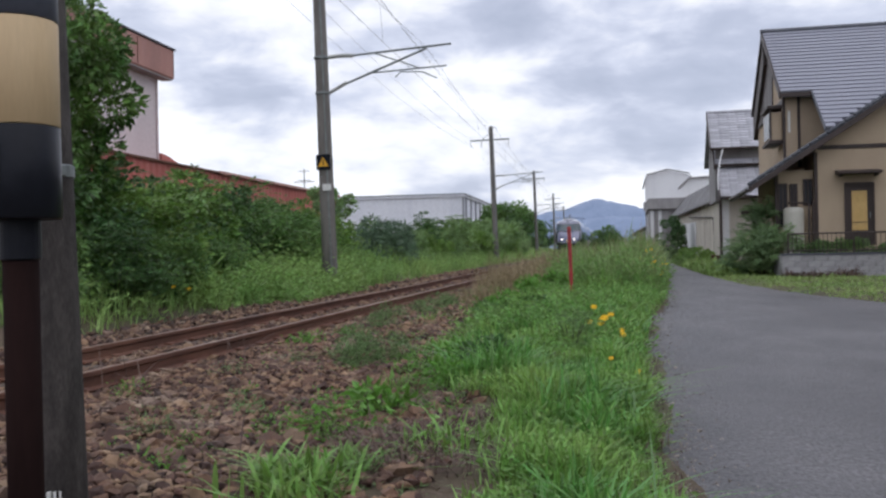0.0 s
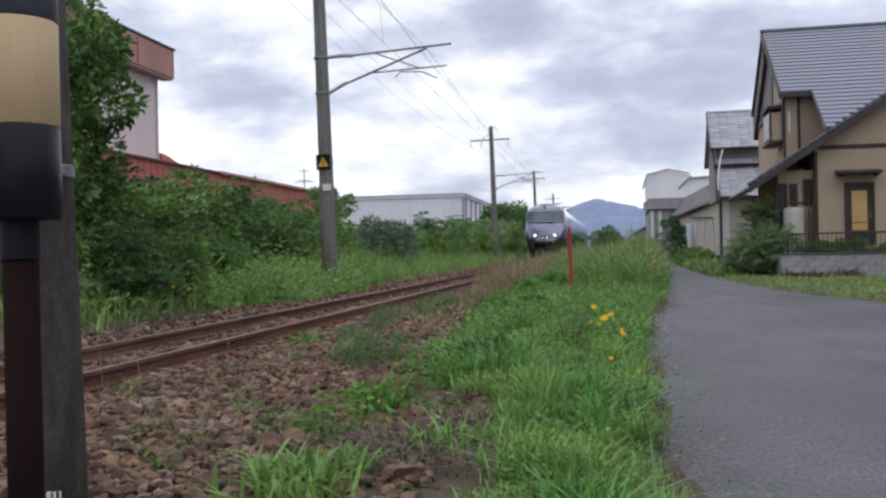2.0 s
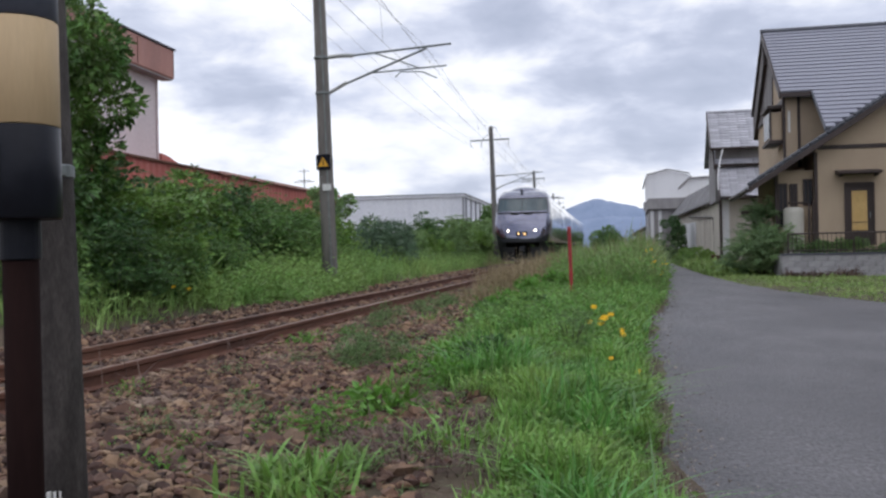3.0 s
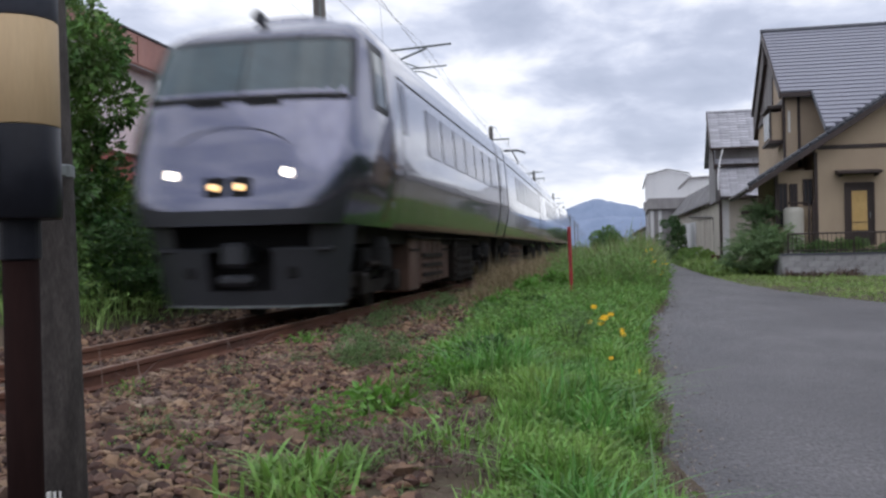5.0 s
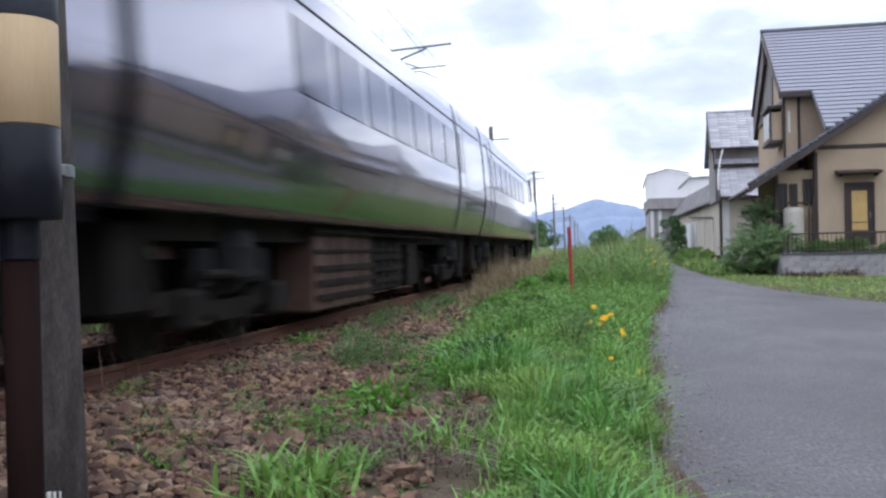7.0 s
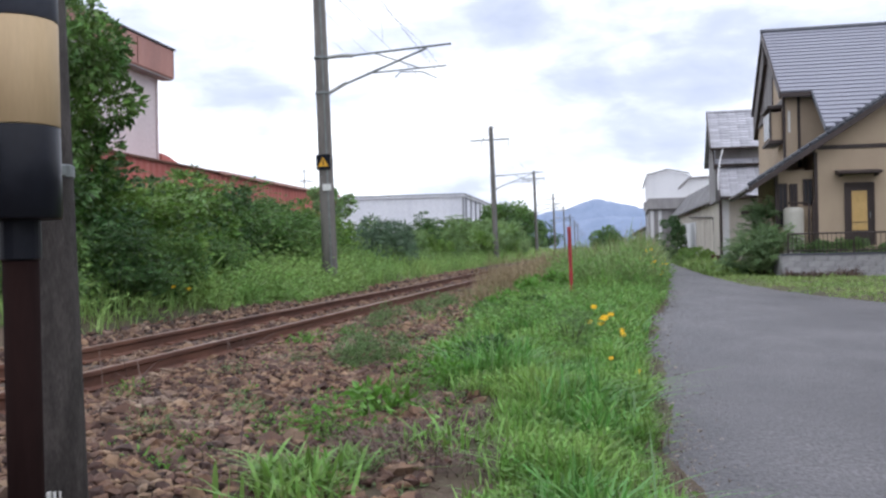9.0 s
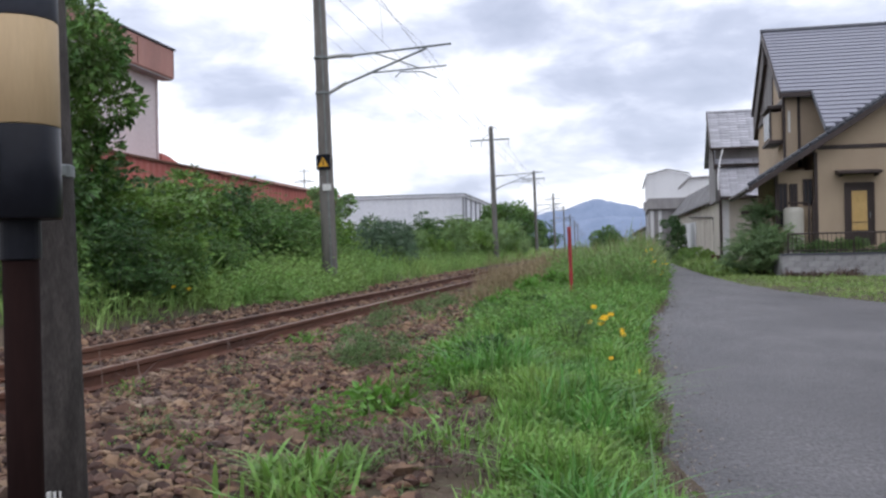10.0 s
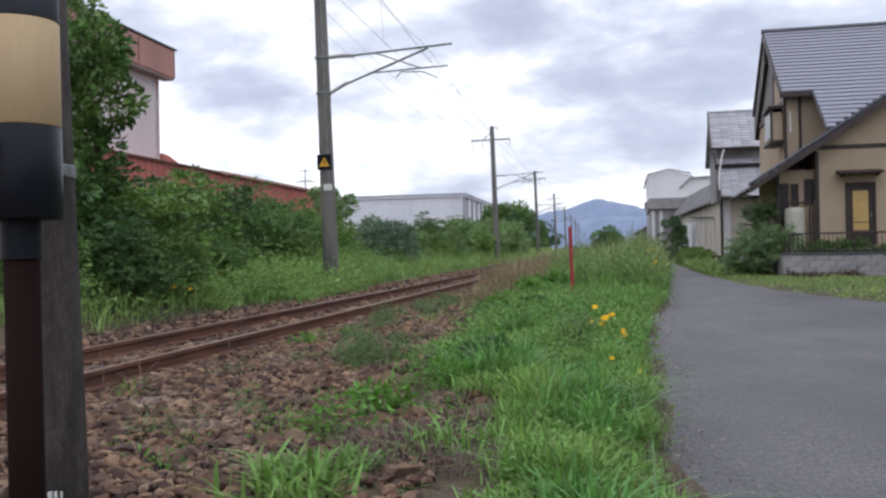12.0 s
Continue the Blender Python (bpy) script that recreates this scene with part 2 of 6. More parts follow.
def tube(bm, pts, r, seg=8, r1=None):
    """A round bar along a line of points, tapering from r to r1."""
    pts = [Vector(p) for p in pts]
    r1 = r if r1 is None else r1
    rings = []
    for i, p in enumerate(pts):
        d = (pts[min(i + 1, len(pts) - 1)] - pts[max(i - 1, 0)]).normalized()
        s = d.orthogonal().normalized() if abs(d.z) < 0.99 else Vector((1, 0, 0))
        t = d.cross(s).normalized()
        s = t.cross(d).normalized()
        rr = r + (r1 - r) * i / max(1, len(pts) - 1)
        rings.append([bm.verts.new(p + rr * (math.cos(2 * math.pi * k / seg) * s + math.sin(2 * math.pi * k / seg) * t)) for k in range(seg)])
    for a, b in zip(rings, rings[1:]):
        for k in range(seg):
            bm.faces.new((a[k], a[(k + 1) % seg], b[(k + 1) % seg], b[k]))
    bm.faces.new(rings[0][::-1])
    bm.faces.new(rings[-1])
    return bm


def lathe(bm, prof, seg=24, m=Matrix()):
    """Turns pairs (radius, height) round the z axis."""
    rings = [[bm.verts.new(m @ Vector((r * math.cos(2 * math.pi * k / seg), r * math.sin(2 * math.pi * k / seg), z))) for k in range(seg)] for r, z in prof]
    for a, b in zip(rings, rings[1:]):
        for k in range(seg):
            bm.faces.new((a[k], a[(k + 1) % seg], b[(k + 1) % seg], b[k]))
    bm.faces.new(rings[0][::-1])
    bm.faces.new(rings[-1])
    return bm


def ip(x, xs, ys):
    return float(np.interp(x, xs, ys))
# ------------------------------------------------------------ ground, road, track
EDGE = ((0, 3.5, 6, 8.6, 14, 20, 29, 60), (-0.5, -0.52, -0.95, -1.4, -1.95, -2.1, -2.6, -2.7))   # where the grass ends and the stones begin
RAIL = 0.15          # top of the rails
# the middle line of the track: it nears the lane, then runs on almost level with it
LINE = ((-300, 20, 24, 30, 36, 45, 53, 75, 95, 117, 200, 420), (-10.35, -4.43, -4.36, -4.275, -4.23, -4.19, -4.15, -3.95, -3.7, -3.35, -1.6, 3.4))


def mid(y):
    return float(np.interp(y, *LINE))


def bed_z(x, y):
    """Height of the ballast bed."""
    u = x - mid(y)
    if u < 1.6:
        return ip(u, (-3.0, -2.2, -1.5, -1.0, 0, 1.0, 1.6), (0.0, 0.02, 0.0, -0.015, -0.02, -0.015, -0.005)) + 0.025 * wob(x, y, 1.7)
    return ip(x, (-2.8, -2.4, -1.3, -0.5), (-0.005, 0.0, 0.0, -0.08)) + 0.025 * wob(x, y, 1.7)


ROAD_L = ((-40, 4, 6, 10, 15, 17.6, 28.5, 45, 54, 90, 200, 400), (0.2, 0.28, 0.29, 0.44, 0.80, 1.15, 2.1, 3.0, 3.4, 4.6, 8.0, 14.0))
ROAD_R = ((-40, 9, 14, 17.8, 22.4, 27.8, 39, 56, 90, 200, 400), (9.5, 9.0, 6.4, 5.1, 4.36, 3.95, 4.0, 4.5, 6.0, 10.0, 16.5))


def wob(x, y, s, seed=0.0):
    return noise.noise((x * s, y * s, seed))


def ground_z(x, y):
    """Height of the land: a low verge, a bank beyond the track, level round the road."""
    z = 0.02 + 0.03 * wob(x, y, 0.6)
    if -7.3 < x < -1.3:
        z -= 0.12 * min(1, (-1.3 - x) / 0.8, (x + 7.3) / 0.5)
    if x < -6.6:
        z += 0.55 * min(1, (-6.6 - x) / 3.0)
    if -2.6 < x and y < 60:
        l = ip(y, *ROAD_L)
        if x < l:
            bump = math.exp(-((x - (l - 0.9)) / 0.55) ** 2)
            z += bump * (0.08 + 0.52 * min(1, max(0, (y - 21) / 9)))
    l, r = ip(y, *ROAD_L), ip(y, *ROAD_R)
    if l - 0.25 < x < r + 0.25:
        z = -0.03
    return z


def sheet(name, xs, ys, zf, material):
    vs = [(x, y, zf(x, y)) for y in ys for x in xs]
    n = len(xs)
    fs = [(j * n + i, j * n + i + 1, (j + 1) * n + i + 1, (j + 1) * n + i) for j in range(len(ys) - 1) for i in range(n - 1)]
    return raw(name, vs, fs, material, smooth=True)


def build_ground():
    xs = [-3500, -1500, -600, -250, -100, -60, -40, -28, -20, -16] + list(np.arange(-13, 12.01, 0.35)) + [14, 18, 24, 40, 70, 120, 300, 800, 2000, 3500]
    ys = [-900, -300, -100, -40, -15, -5] + list(np.arange(0, 62, 0.6)) + [66, 72, 80, 90, 105, 130, 170, 230, 320, 500, 900, 1800, 3000, 4200]
    g = sheet("ground", xs, ys, ground_z, M_SOIL)
    tagged(g, "soil and grass land beside the single track", "ground", kind="structure")
    # road, with ragged edges
    vs, fs, k = [], [], 17
    yy = [-40, -20, -8] + list(np.arange(-2, 60, 0.4)) + [65, 75, 90, 120, 200, 400]
    for y in yy:
        l = ip(y, *ROAD_L) + 0.10 * wob(3.1, y, 0.9) + 0.06 * wob(8, y, 3.1)
        r = ip(y, *ROAD_R) + 0.15 * wob(9.1, y, 0.7)
        for i in range(k):
            x = l + (r - l) * i / (k - 1)
            edge = min(i, k - 1 - i)
            vs.append((x, y, (-0.04 if edge == 0 else 0.0) + 0.012 * wob(x, y, 0.5)))
    for j in range(len(yy) - 1):
        for i in range(k - 1):
            fs.append((j * k + i, j * k + i + 1, (j + 1) * k + i + 1, (j + 1) * k + i))
    tagged(raw("road", vs, fs, M_ASPHALT, smooth=True), "worn grey asphalt lane without markings", "road", kind="structure")
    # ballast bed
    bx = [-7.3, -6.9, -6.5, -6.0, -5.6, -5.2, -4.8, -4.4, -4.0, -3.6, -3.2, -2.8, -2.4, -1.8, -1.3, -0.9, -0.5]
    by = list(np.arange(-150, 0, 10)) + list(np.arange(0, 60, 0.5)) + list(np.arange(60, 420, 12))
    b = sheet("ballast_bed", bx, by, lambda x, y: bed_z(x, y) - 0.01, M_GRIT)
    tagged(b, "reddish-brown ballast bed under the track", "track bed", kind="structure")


def along(prof, x, y0, y1):
    """A bar of constant section that follows the track, x beside its middle line."""
    bm = bmesh.new()
    ys = [y0] + list(np.arange(-20, 130, 5)) + list(np.arange(130, y1 + 1, 30))
    rings = [[bm.verts.new((mid(y) + x + p, y, q)) for p, q in prof] for y in ys]
    n = len(prof)
    for a, b in zip(rings, rings[1:]):
        for i in range(n):
            bm.faces.new((a[i], a[(i + 1) % n], b[(i + 1) % n], b[i]))
    bm.faces.new(rings[0][::-1])
    bm.faces.new(rings[-1])
    return bm


def build_track():
    y0, y1 = -170, 400
    prof = [(-0.0635, -0.153), (0.0635, -0.153), (0.0635, -0.142), (0.012, -0.125), (0.0075, -0.05), (0.032, -0.038), (0.0325, -0.004), (0.026, 0.0), (-0.026, 0.0), (-0.0325, -0.004), (-0.032, -0.038), (-0.0075, -0.05), (-0.012, -0.125), (-0.0635, -0.142)]
    for sx in (-1, 1):
        x = sx * 0.566
        r = thing("rail", pose(0, 0, RAIL), "rust-brown steel rail on a narrow-gauge track", "rail", "rails")
        part("rail_body", along(prof, x, y0, y1), M_RUST, r)
        part("running_surface", along([(-0.024, -0.002), (0.024, -0.002), (0.024, 0.0025), (-0.024, 0.0025)], x, y0, y1), M_RAILTOP, r, "dull worn rail head")
        for y in np.arange(2.6, 30, 0.62):
            q = x + mid(y)
            part("rail_clip", cube(q + 0.02, q + 0.12, y - 0.06, y + 0.06, -0.15, -0.115, 0.012), M_RUST, r)
            part("rail_clip", cube(q - 0.12, q - 0.02, y - 0.06, y + 0.06, -0.15, -0.115, 0.012), M_RUST, r)
    base = thing("sleeper", pose(mid(0.6), 0.6, RAIL - 0.155), "weathered brown sleeper half buried in ballast", "sleeper", "sleepers under the track")
    part("sleeper_body", cube(-1.0, 1.0, -0.11, 0.11, -0.14, 0.0, 0.015), M_SLEEPER, base)
    for i in range(1, 150):
        copy_thing(base, pose(mid(0.6 + 0.62 * i), 0.6 + 0.62 * i, RAIL - 0.155, 0, 0, 0.6 * math.sin(i * 3.3)))


def stones(name, pts, sizes, seed, material):
    """Many broken stones in one mesh."""
    rs = np.random.RandomState(seed)
    bm = bmesh.new()
    bmesh.ops.create_icosphere(bm, subdivisions=1, radius=1)
    bv = np.array([v.co for v in bm.verts])
    bf = np.array([[v.index for v in f.verts] for f in bm.faces])
    bm.free()
    n, k = len(pts), len(bv)
    V = bv[None] * (1 + 0.28 * rs.randn(n, k, 1))
    V *= np.stack([rs.uniform(0.7, 1.3, n), rs.uniform(0.6, 1.1, n), rs.uniform(0.45, 0.8, n)], 1)[:, None]
    a, t = rs.uniform(0, 6.28, n), rs.uniform(-0.6, 0.6, n)
    y, z = V[..., 1] * np.cos(t)[:, None] - V[..., 2] * np.sin(t)[:, None], V[..., 1] * np.sin(t)[:, None] + V[..., 2] * np.cos(t)[:, None]
    x = V[..., 0]
    V = np.stack([x * np.cos(a)[:, None] - y * np.sin(a)[:, None], x * np.sin(a)[:, None] + y * np.cos(a)[:, None], z], 2)
    V = V * np.asarray(sizes)[:, None, None] + np.asarray(pts)[:, None]
    F = bf[None] + (np.arange(n) * k)[:, None, None]
    return raw(name, V.reshape(-1, 3), F.reshape(-1, 3), material)


def build_ballast():
    rs = np.random.RandomState(4)
    pts, sz = [], []
    for n, y0, y1, s in ((22000, 2.8, 11, 0.03), (12000, 11, 24, 0.036), (7000, 24, 50, 0.05), (7000, -9, 2.8, 0.036)):
        for _ in range(n):
            y = rs.uniform(y0, y1)
            x = rs.triangular(-7.1, -2.6, -0.5) if rs.rand() < 0.45 else rs.uniform(-7.0, -0.7)
            if abs(abs(x - mid(y)) - 0.566) < 0.075:
                continue
            e = ip(y, *EDGE)
            if x > e - 0.25 and rs.rand() < (x - e + 0.25) * 1.8 + 0.3 * wob(x, y, 1.3):
                continue
            pts.append((x, y, max(bed_z(x, y), ground_z(x, y) + 0.008) + rs.uniform(-0.012, 0.018)))
            sz.append(s * rs.lognormal(0, 0.33))
    grit, gs = [], []
    for _ in range(1500):
        y = 3.4 + 20 * rs.rand() ** 1.4
        x = ip(y, *ROAD_L) + 0.06 + abs(rs.randn()) * 0.16
        grit.append((x, y, 0.004 + 0.012 * wob(x, y, 0.5)))
        gs.append(0.006 * rs.lognormal(0, 0.35))
    tagged(stones("lane_grit", grit, gs, 6, M_CRUMB), "small grey-brown grit along the lane edge", "grit", kind="stuff")
    tagged(stones("ballast_stones", pts, sz, 5, M_STONE), "loose reddish-brown crushed stone ballast", "ballast", kind="stuff")


# ------------------------------------------------------------ plants
def blades(name, pts, heights, widths, lean, seed, material):
    """Grass: each blade two bent quads and a tip, all in one mesh."""
    rs = np.random.RandomState(seed)
    P = np.asarray(pts, dtype=float)
    n = len(P)
    h, w = np.asarray(heights), np.asarray(widths)
    a, ln = rs.uniform(0, 2 * math.pi, n), np.abs(rs.randn(n)) * lean
    d = np.stack([np.cos(a), np.sin(a), np.zeros(n)], 1)
    s = np.stack([-np.sin(a), np.cos(a), np.zeros(n)], 1)
    up = np.array([0, 0, 1.0])
    V = np.zeros((n, 7, 3))
    for i, (t, ww) in enumerate(((0, 0.8), (0.45, 1.0), (0.8, 0.7), (1.0, 0))):
        c = P + d * (h * ln * t * t)[:, None] + up * (h * t * (1 - 0.25 * np.minimum(ln, 1.2) * t))[:, None]
        if i < 3:
            V[:, 2 * i] = c - s * (w * ww / 2)[:, None]
            V[:, 2 * i + 1] = c + s * (w * ww / 2)[:, None]
        else:
            V[:, 6] = c
    tri = np.array([[0, 1, 3], [0, 3, 2], [2, 3, 5], [2, 5, 4], [4, 5, 6]])
    F = tri[None] + (np.arange(n) * 7)[:, None, None]
    return raw(name, V.reshape(-1, 3), F.reshape(-1, 3), material)


def leaf_arrays(P, D, size, rs, aspect=0.5, fold=0.25):
    """Leaves at points P that point along D: folded rhombs of four triangles."""
    n = len(P)
    D = D / np.maximum(1e-6, np.linalg.norm(D, axis=1))[:, None]
    R = rs.randn(n, 3)
    S = np.cross(D, R)
    S /= np.maximum(1e-6, np.linalg.norm(S, axis=1))[:, None]
    U = np.cross(S, D)
    sz = (size * rs.uniform(0.6, 1.35, n))[:, None]
    V = np.zeros((n, 5, 3))
    V[:, 0] = P
    V[:, 1] = P + D * sz * 0.5 - S * sz * aspect * 0.5 + U * sz * fold * 0.5
    V[:, 2] = P + D * sz * 0.5 + S * sz * aspect * 0.5 + U * sz * fold * 0.5
    V[:, 3] = P + D * sz - U * sz * 0.15
    V[:, 4] = P + D * sz * 0.5
    tri = np.array([[0, 1, 4], [4, 1, 3], [0, 4, 2], [4, 3, 2]])
    F = tri[None] + (np.arange(n) * 5)[:, None, None]
    return V.reshape(-1, 3), F.reshape(-1, 3)


def frond_arrays(P, D, length, pairs, leaf, rs, aspect=0.4):
    """Leafy sprays: leaflets in pairs along drooping twigs that leave P along D."""
    n = len(P)
    D = D / np.maximum(1e-6, np.linalg.norm(D, axis=1))[:, None]
    S = np.cross(D, np.array([0, 0, 1.0]) + 0.25 * rs.randn(n, 3))
    S /= np.maximum(1e-6, np.linalg.norm(S, axis=1))[:, None]
    L = (length * rs.uniform(0.6, 1.3, n))[:, None]
    Q, W = [], []
    for j in range(pairs):
        t = (j + 1.0) / pairs
        c = P + D * L * t - np.array([0, 0, 1.0]) * L * 0.35 * t * t
        for sg in (-1, 1):
            Q.append(c)
            W.append(S * sg + D * 0.7 - np.array([0, 0, 0.25]) + 0.12 * rs.randn(n, 3))
    return leaf_arrays(np.concatenate(Q), np.concatenate(W), leaf, rs, aspect)


def crown_points(rs, n, rx, ry, rz, clumps, spread, flat=0.75):
    """Points in clumps over a lumpy body that stands on z = 0, and their outward ways."""
    C, out = [], []
    while len(C) < clumps:
        p = rs.uniform(-1, 1, 3)
        r = np.linalg.norm(p)
        if 0.35 < r < 1:
            p = p / r * rs.uniform(0.62, 1.0)
            p[2] = p[2] * 0.5 + 0.5
            C.append((p[0] * rx, p[1] * ry, p[2] * 2 * rz * 0.5 + 0.02))
    C = np.array(C)
    k = rs.randint(0, clumps, n)
    off = rs.randn(n, 3)
    off /= np.linalg.norm(off, axis=1)[:, None]
    sc = spread * rs.uniform(0.6, 1.25, clumps)[k]
    P = C[k] + off * (sc * rs.uniform(0.55, 1.0, n) ** 0.5)[:, None] * np.array([1, 1, flat])
    P[:, 2] = np.maximum(P[:, 2], 0.02)
    D = off * 0.8 + rs.randn(n, 3) * 0.5 + np.array([0, 0, -0.1])
    return P, D, C


def bush(name, m, label, seed, rx, ry, h, leaf, n, material, group="", clumps=40, spread=0.34, aspect=0.5, category="bush", frond=0.0, pairs=6):
    rs = np.random.RandomState(seed)
    b = thing(name, m, label, category, group)
    P, D, C = crown_points(rs, n, rx, ry, h, clumps, spread)
    if frond:
        m_ = n // (2 * pairs)
        D[:, 2] = np.abs(D[:, 2]) * 0.8 + 0.1
        V, F = frond_arrays(P[:m_], D[:m_], frond, pairs, leaf, rs, aspect)
    else:
        V, F = leaf_arrays(P, D, leaf, rs, aspect)
    raw("foliage", V, F, material, b)
    for c in C[:9]:
        bm = bmesh.new()
        q = Vector(c)
        base = Vector((q.x * 0.15, q.y * 0.15, -0.1))
        mid = base.lerp(q, 0.5) + Vector((0, 0, 0.12 * h))
        tube(bm, [base, mid, q], 0.008 + 0.008 * h, 5, 0.003)
        part("stem", bm, M_BARK, b)
    return b


def tree(name, m, label, seed, height, r, leaf, n, material, group="", clumps=90, spread=0.5, trunk=0.12, low=0.25):
    rs = np.random.RandomState(seed)
    t = thing(name, m, label, "tree", group)
    P, D, C = crown_points(rs, n, r, r, height * (1 - low), clumps, spread)
    up = np.array([0, 0, height * low])
    V, F = leaf_arrays(P + up, D, leaf, rs)
    raw("crown", V, F, material, t)
    bm = bmesh.new()
    top = Vector((0.1, 0.1, height * 0.75))
    tube(bm, [(0, 0, -0.2), (0.05, -0.04, height * 0.3), (0.0, 0.05, height * 0.55), top], trunk, 9, trunk * 0.35)
    part("trunk", bm, M_BARK, t, smooth=True)
    for c in C[:20]:
        bm = bmesh.new()
        q = Vector(c) + Vector(up)
        s = Vector((0, 0, min(height * 0.7, max(height * 0.2, q.z - 0.4 * Vector((q.x, q.y)).length))))
        tube(bm, [s, s.lerp(q, 0.55) + Vector((0, 0, 0.15)), q], trunk * 0.35, 5, 0.012)
        part("limb", bm, M_BARK, t)
    return t
# ------------------------------------------------------------ train
CAR = 18.2
PANTO_Y = 14.6
HALF = [(1.30, 1.22), (1.34, 1.32), (1.42, 1.62), (1.472, 1.93), (1.485, 2.08), (1.477, 2.22), (1.45, 2.65), (1.405, 3.20), (1.35, 3.62), (1.27, 3.84), (1.10, 3.98), (0.80, 4.07), (0.42, 4.12), (0.0, 4.14)]
# way back of the nose at each height, on the middle line
NOSE_Z = (0.2, 0.9, 1.22, 1.50, 1.85, 2.30, 2.68, 2.80, 3.55, 3.68, 3.90, 4.05, 4.14)
NOSE_Y = (0.42, 0.30, -0.05, -0.06, 0.0, 0.14, 0.34, 0.45, 0.85, 0.98, 1.55, 2.2, 2.9)


def half_width(z):
    zs, xs = [p[1] for p in HALF], [p[0] for p in HALF]
    return ip(z, zs, xs)


def nose_at(a, z, out=0.0):
    """A point of the nose: a from -1 to 1 across, at height z."""
    w = half_width(z) + 0.02
    back = ip(z, NOSE_Z, NOSE_Y) - 0.3 + 0.12 * a * a + 0.30 * abs(a) ** 8
    return Vector((a * w, back - out, z))


def strip_between(bm, pts_a, pts_b):
    va, vb = [bm.verts.new(p) for p in pts_a], [bm.verts.new(p) for p in pts_b]
    for i in range(len(va) - 1):
        bm.faces.new((va[i], va[i + 1], vb[i + 1], vb[i]))
    return bm


def patch(bm, f, a0, a1, z0, z1, na=8, nz=4):
    """A curved panel on the surface f(a, z)."""
    g = [[bm.verts.new(f(a0 + (a1 - a0) * i / na, z0 + (z1 - z0) * j / nz)) for i in range(na + 1)] for j in range(nz + 1)]
    for j in range(nz):
        for i in range(na):
            bm.faces.new((g[j][i], g[j][i + 1], g[j + 1][i + 1], g[j + 1][i]))
    return bm


def car_shell(nose):
    bm = bmesh.new()
    prof = [(-x, z) for x, z in HALF] + [(x, z) for x, z in HALF[-2::-1]]
    y0, y1 = (2.9, CAR - 0.13) if nose else (0.13, CAR - 0.13)
    ys = list(np.linspace(y0, y1, 9))
    rings = [[bm.verts.new((x, y, z)) for x, z in prof] for y in ys]
    for r, s in zip(rings, rings[1:]):
        for i in range(len(prof) - 1):
            bm.faces.new((r[i], r[i + 1], s[i + 1], s[i]))
    bm.faces.new([bm.verts.new(v.co) for v in rings[-1]])
    # floor
    for r, s in zip(rings, rings[1:]):
        bm.faces.new((r[0], s[0], s[-1], r[-1]))
    if not nose:
        bm.faces.new([bm.verts.new(v.co) for v in rings[0][::-1]])
        return bm
    cols = 18
    n = len(HALF)
    rows = []
    zs = []
    for (xa, za), (xb, zb) in zip(HALF, HALF[1:]):
        zs += [(za, xa), ((za + zb) / 2, (xa + xb) / 2)]
    zs.append((HALF[-1][1], 0.0))
    for z, x in zs:
        if x == 0.0:
            v = bm.verts.new((0, 2.9, z))
            rows.append([v] * (cols + 1))
        else:
            rows.append([bm.verts.new(nose_at(-1 + 2 * i / cols, z)) for i in range(cols + 1)])
    for p, q in zip(rows, rows[1:]):
        for i in range(cols):
            f = [p[i], p[i + 1], q[i + 1], q[i]]
            f = list(dict.fromkeys(f))
            if len(f) > 2:
                bm.faces.new(f)
    # sides of the cab back to the straight body
    side = [[], []]
    for k, (z, x) in enumerate(zs):
        for s, i in ((0, 0), (1, cols)):
            sx = -1 if s == 0 else 1
            side[s].append((rows[k][i], bm.verts.new((sx * x, 2.9, z)) if x else rows[k][i]))
    for s in side:
        for (a, b), (c, d) in zip(s, s[1:]):
            f = list(dict.fromkeys([a, b, d, c]))
            if len(f) > 2:
                try:
                    bm.faces.new(f)
                except ValueError:
                    pass
    return bm


def side_at(sx, out=0.012):
    def f(y, z):
        return Vector((sx * (half_width(z) + out), y, z))
    return f


def wheelset(parent, y):
    w = new("wheelset")
    w.parent = parent
    w.matrix_basis = pose(0, y, 0.457)
    mx = Matrix.Rotation(radians(90), 4, "Y")
    for sx in (-1, 1):
        bm = bmesh.new()
        lathe(bm, [(0.10, -0.08), (0.12, -0.07), (0.36, -0.03), (0.37, -0.065), (0.43, -0.065), (0.43, 0.045), (0.455, 0.05), (0.455, 0.065), (0.36, 0.06), (0.34, 0.03), (0.12, 0.06), (0.10, 0.07)], 28, Matrix.Translation((sx * 0.545, 0, 0)) @ mx @ Matrix.Diagonal((1, 1, -sx, 1)))
        part("wheel", bm, M_WHEEL, w)
    part("axle", tube(bmesh.new(), [(-0.75, 0, 0), (0.75, 0, 0)], 0.08, 10), M_WHEEL, w)
    return w


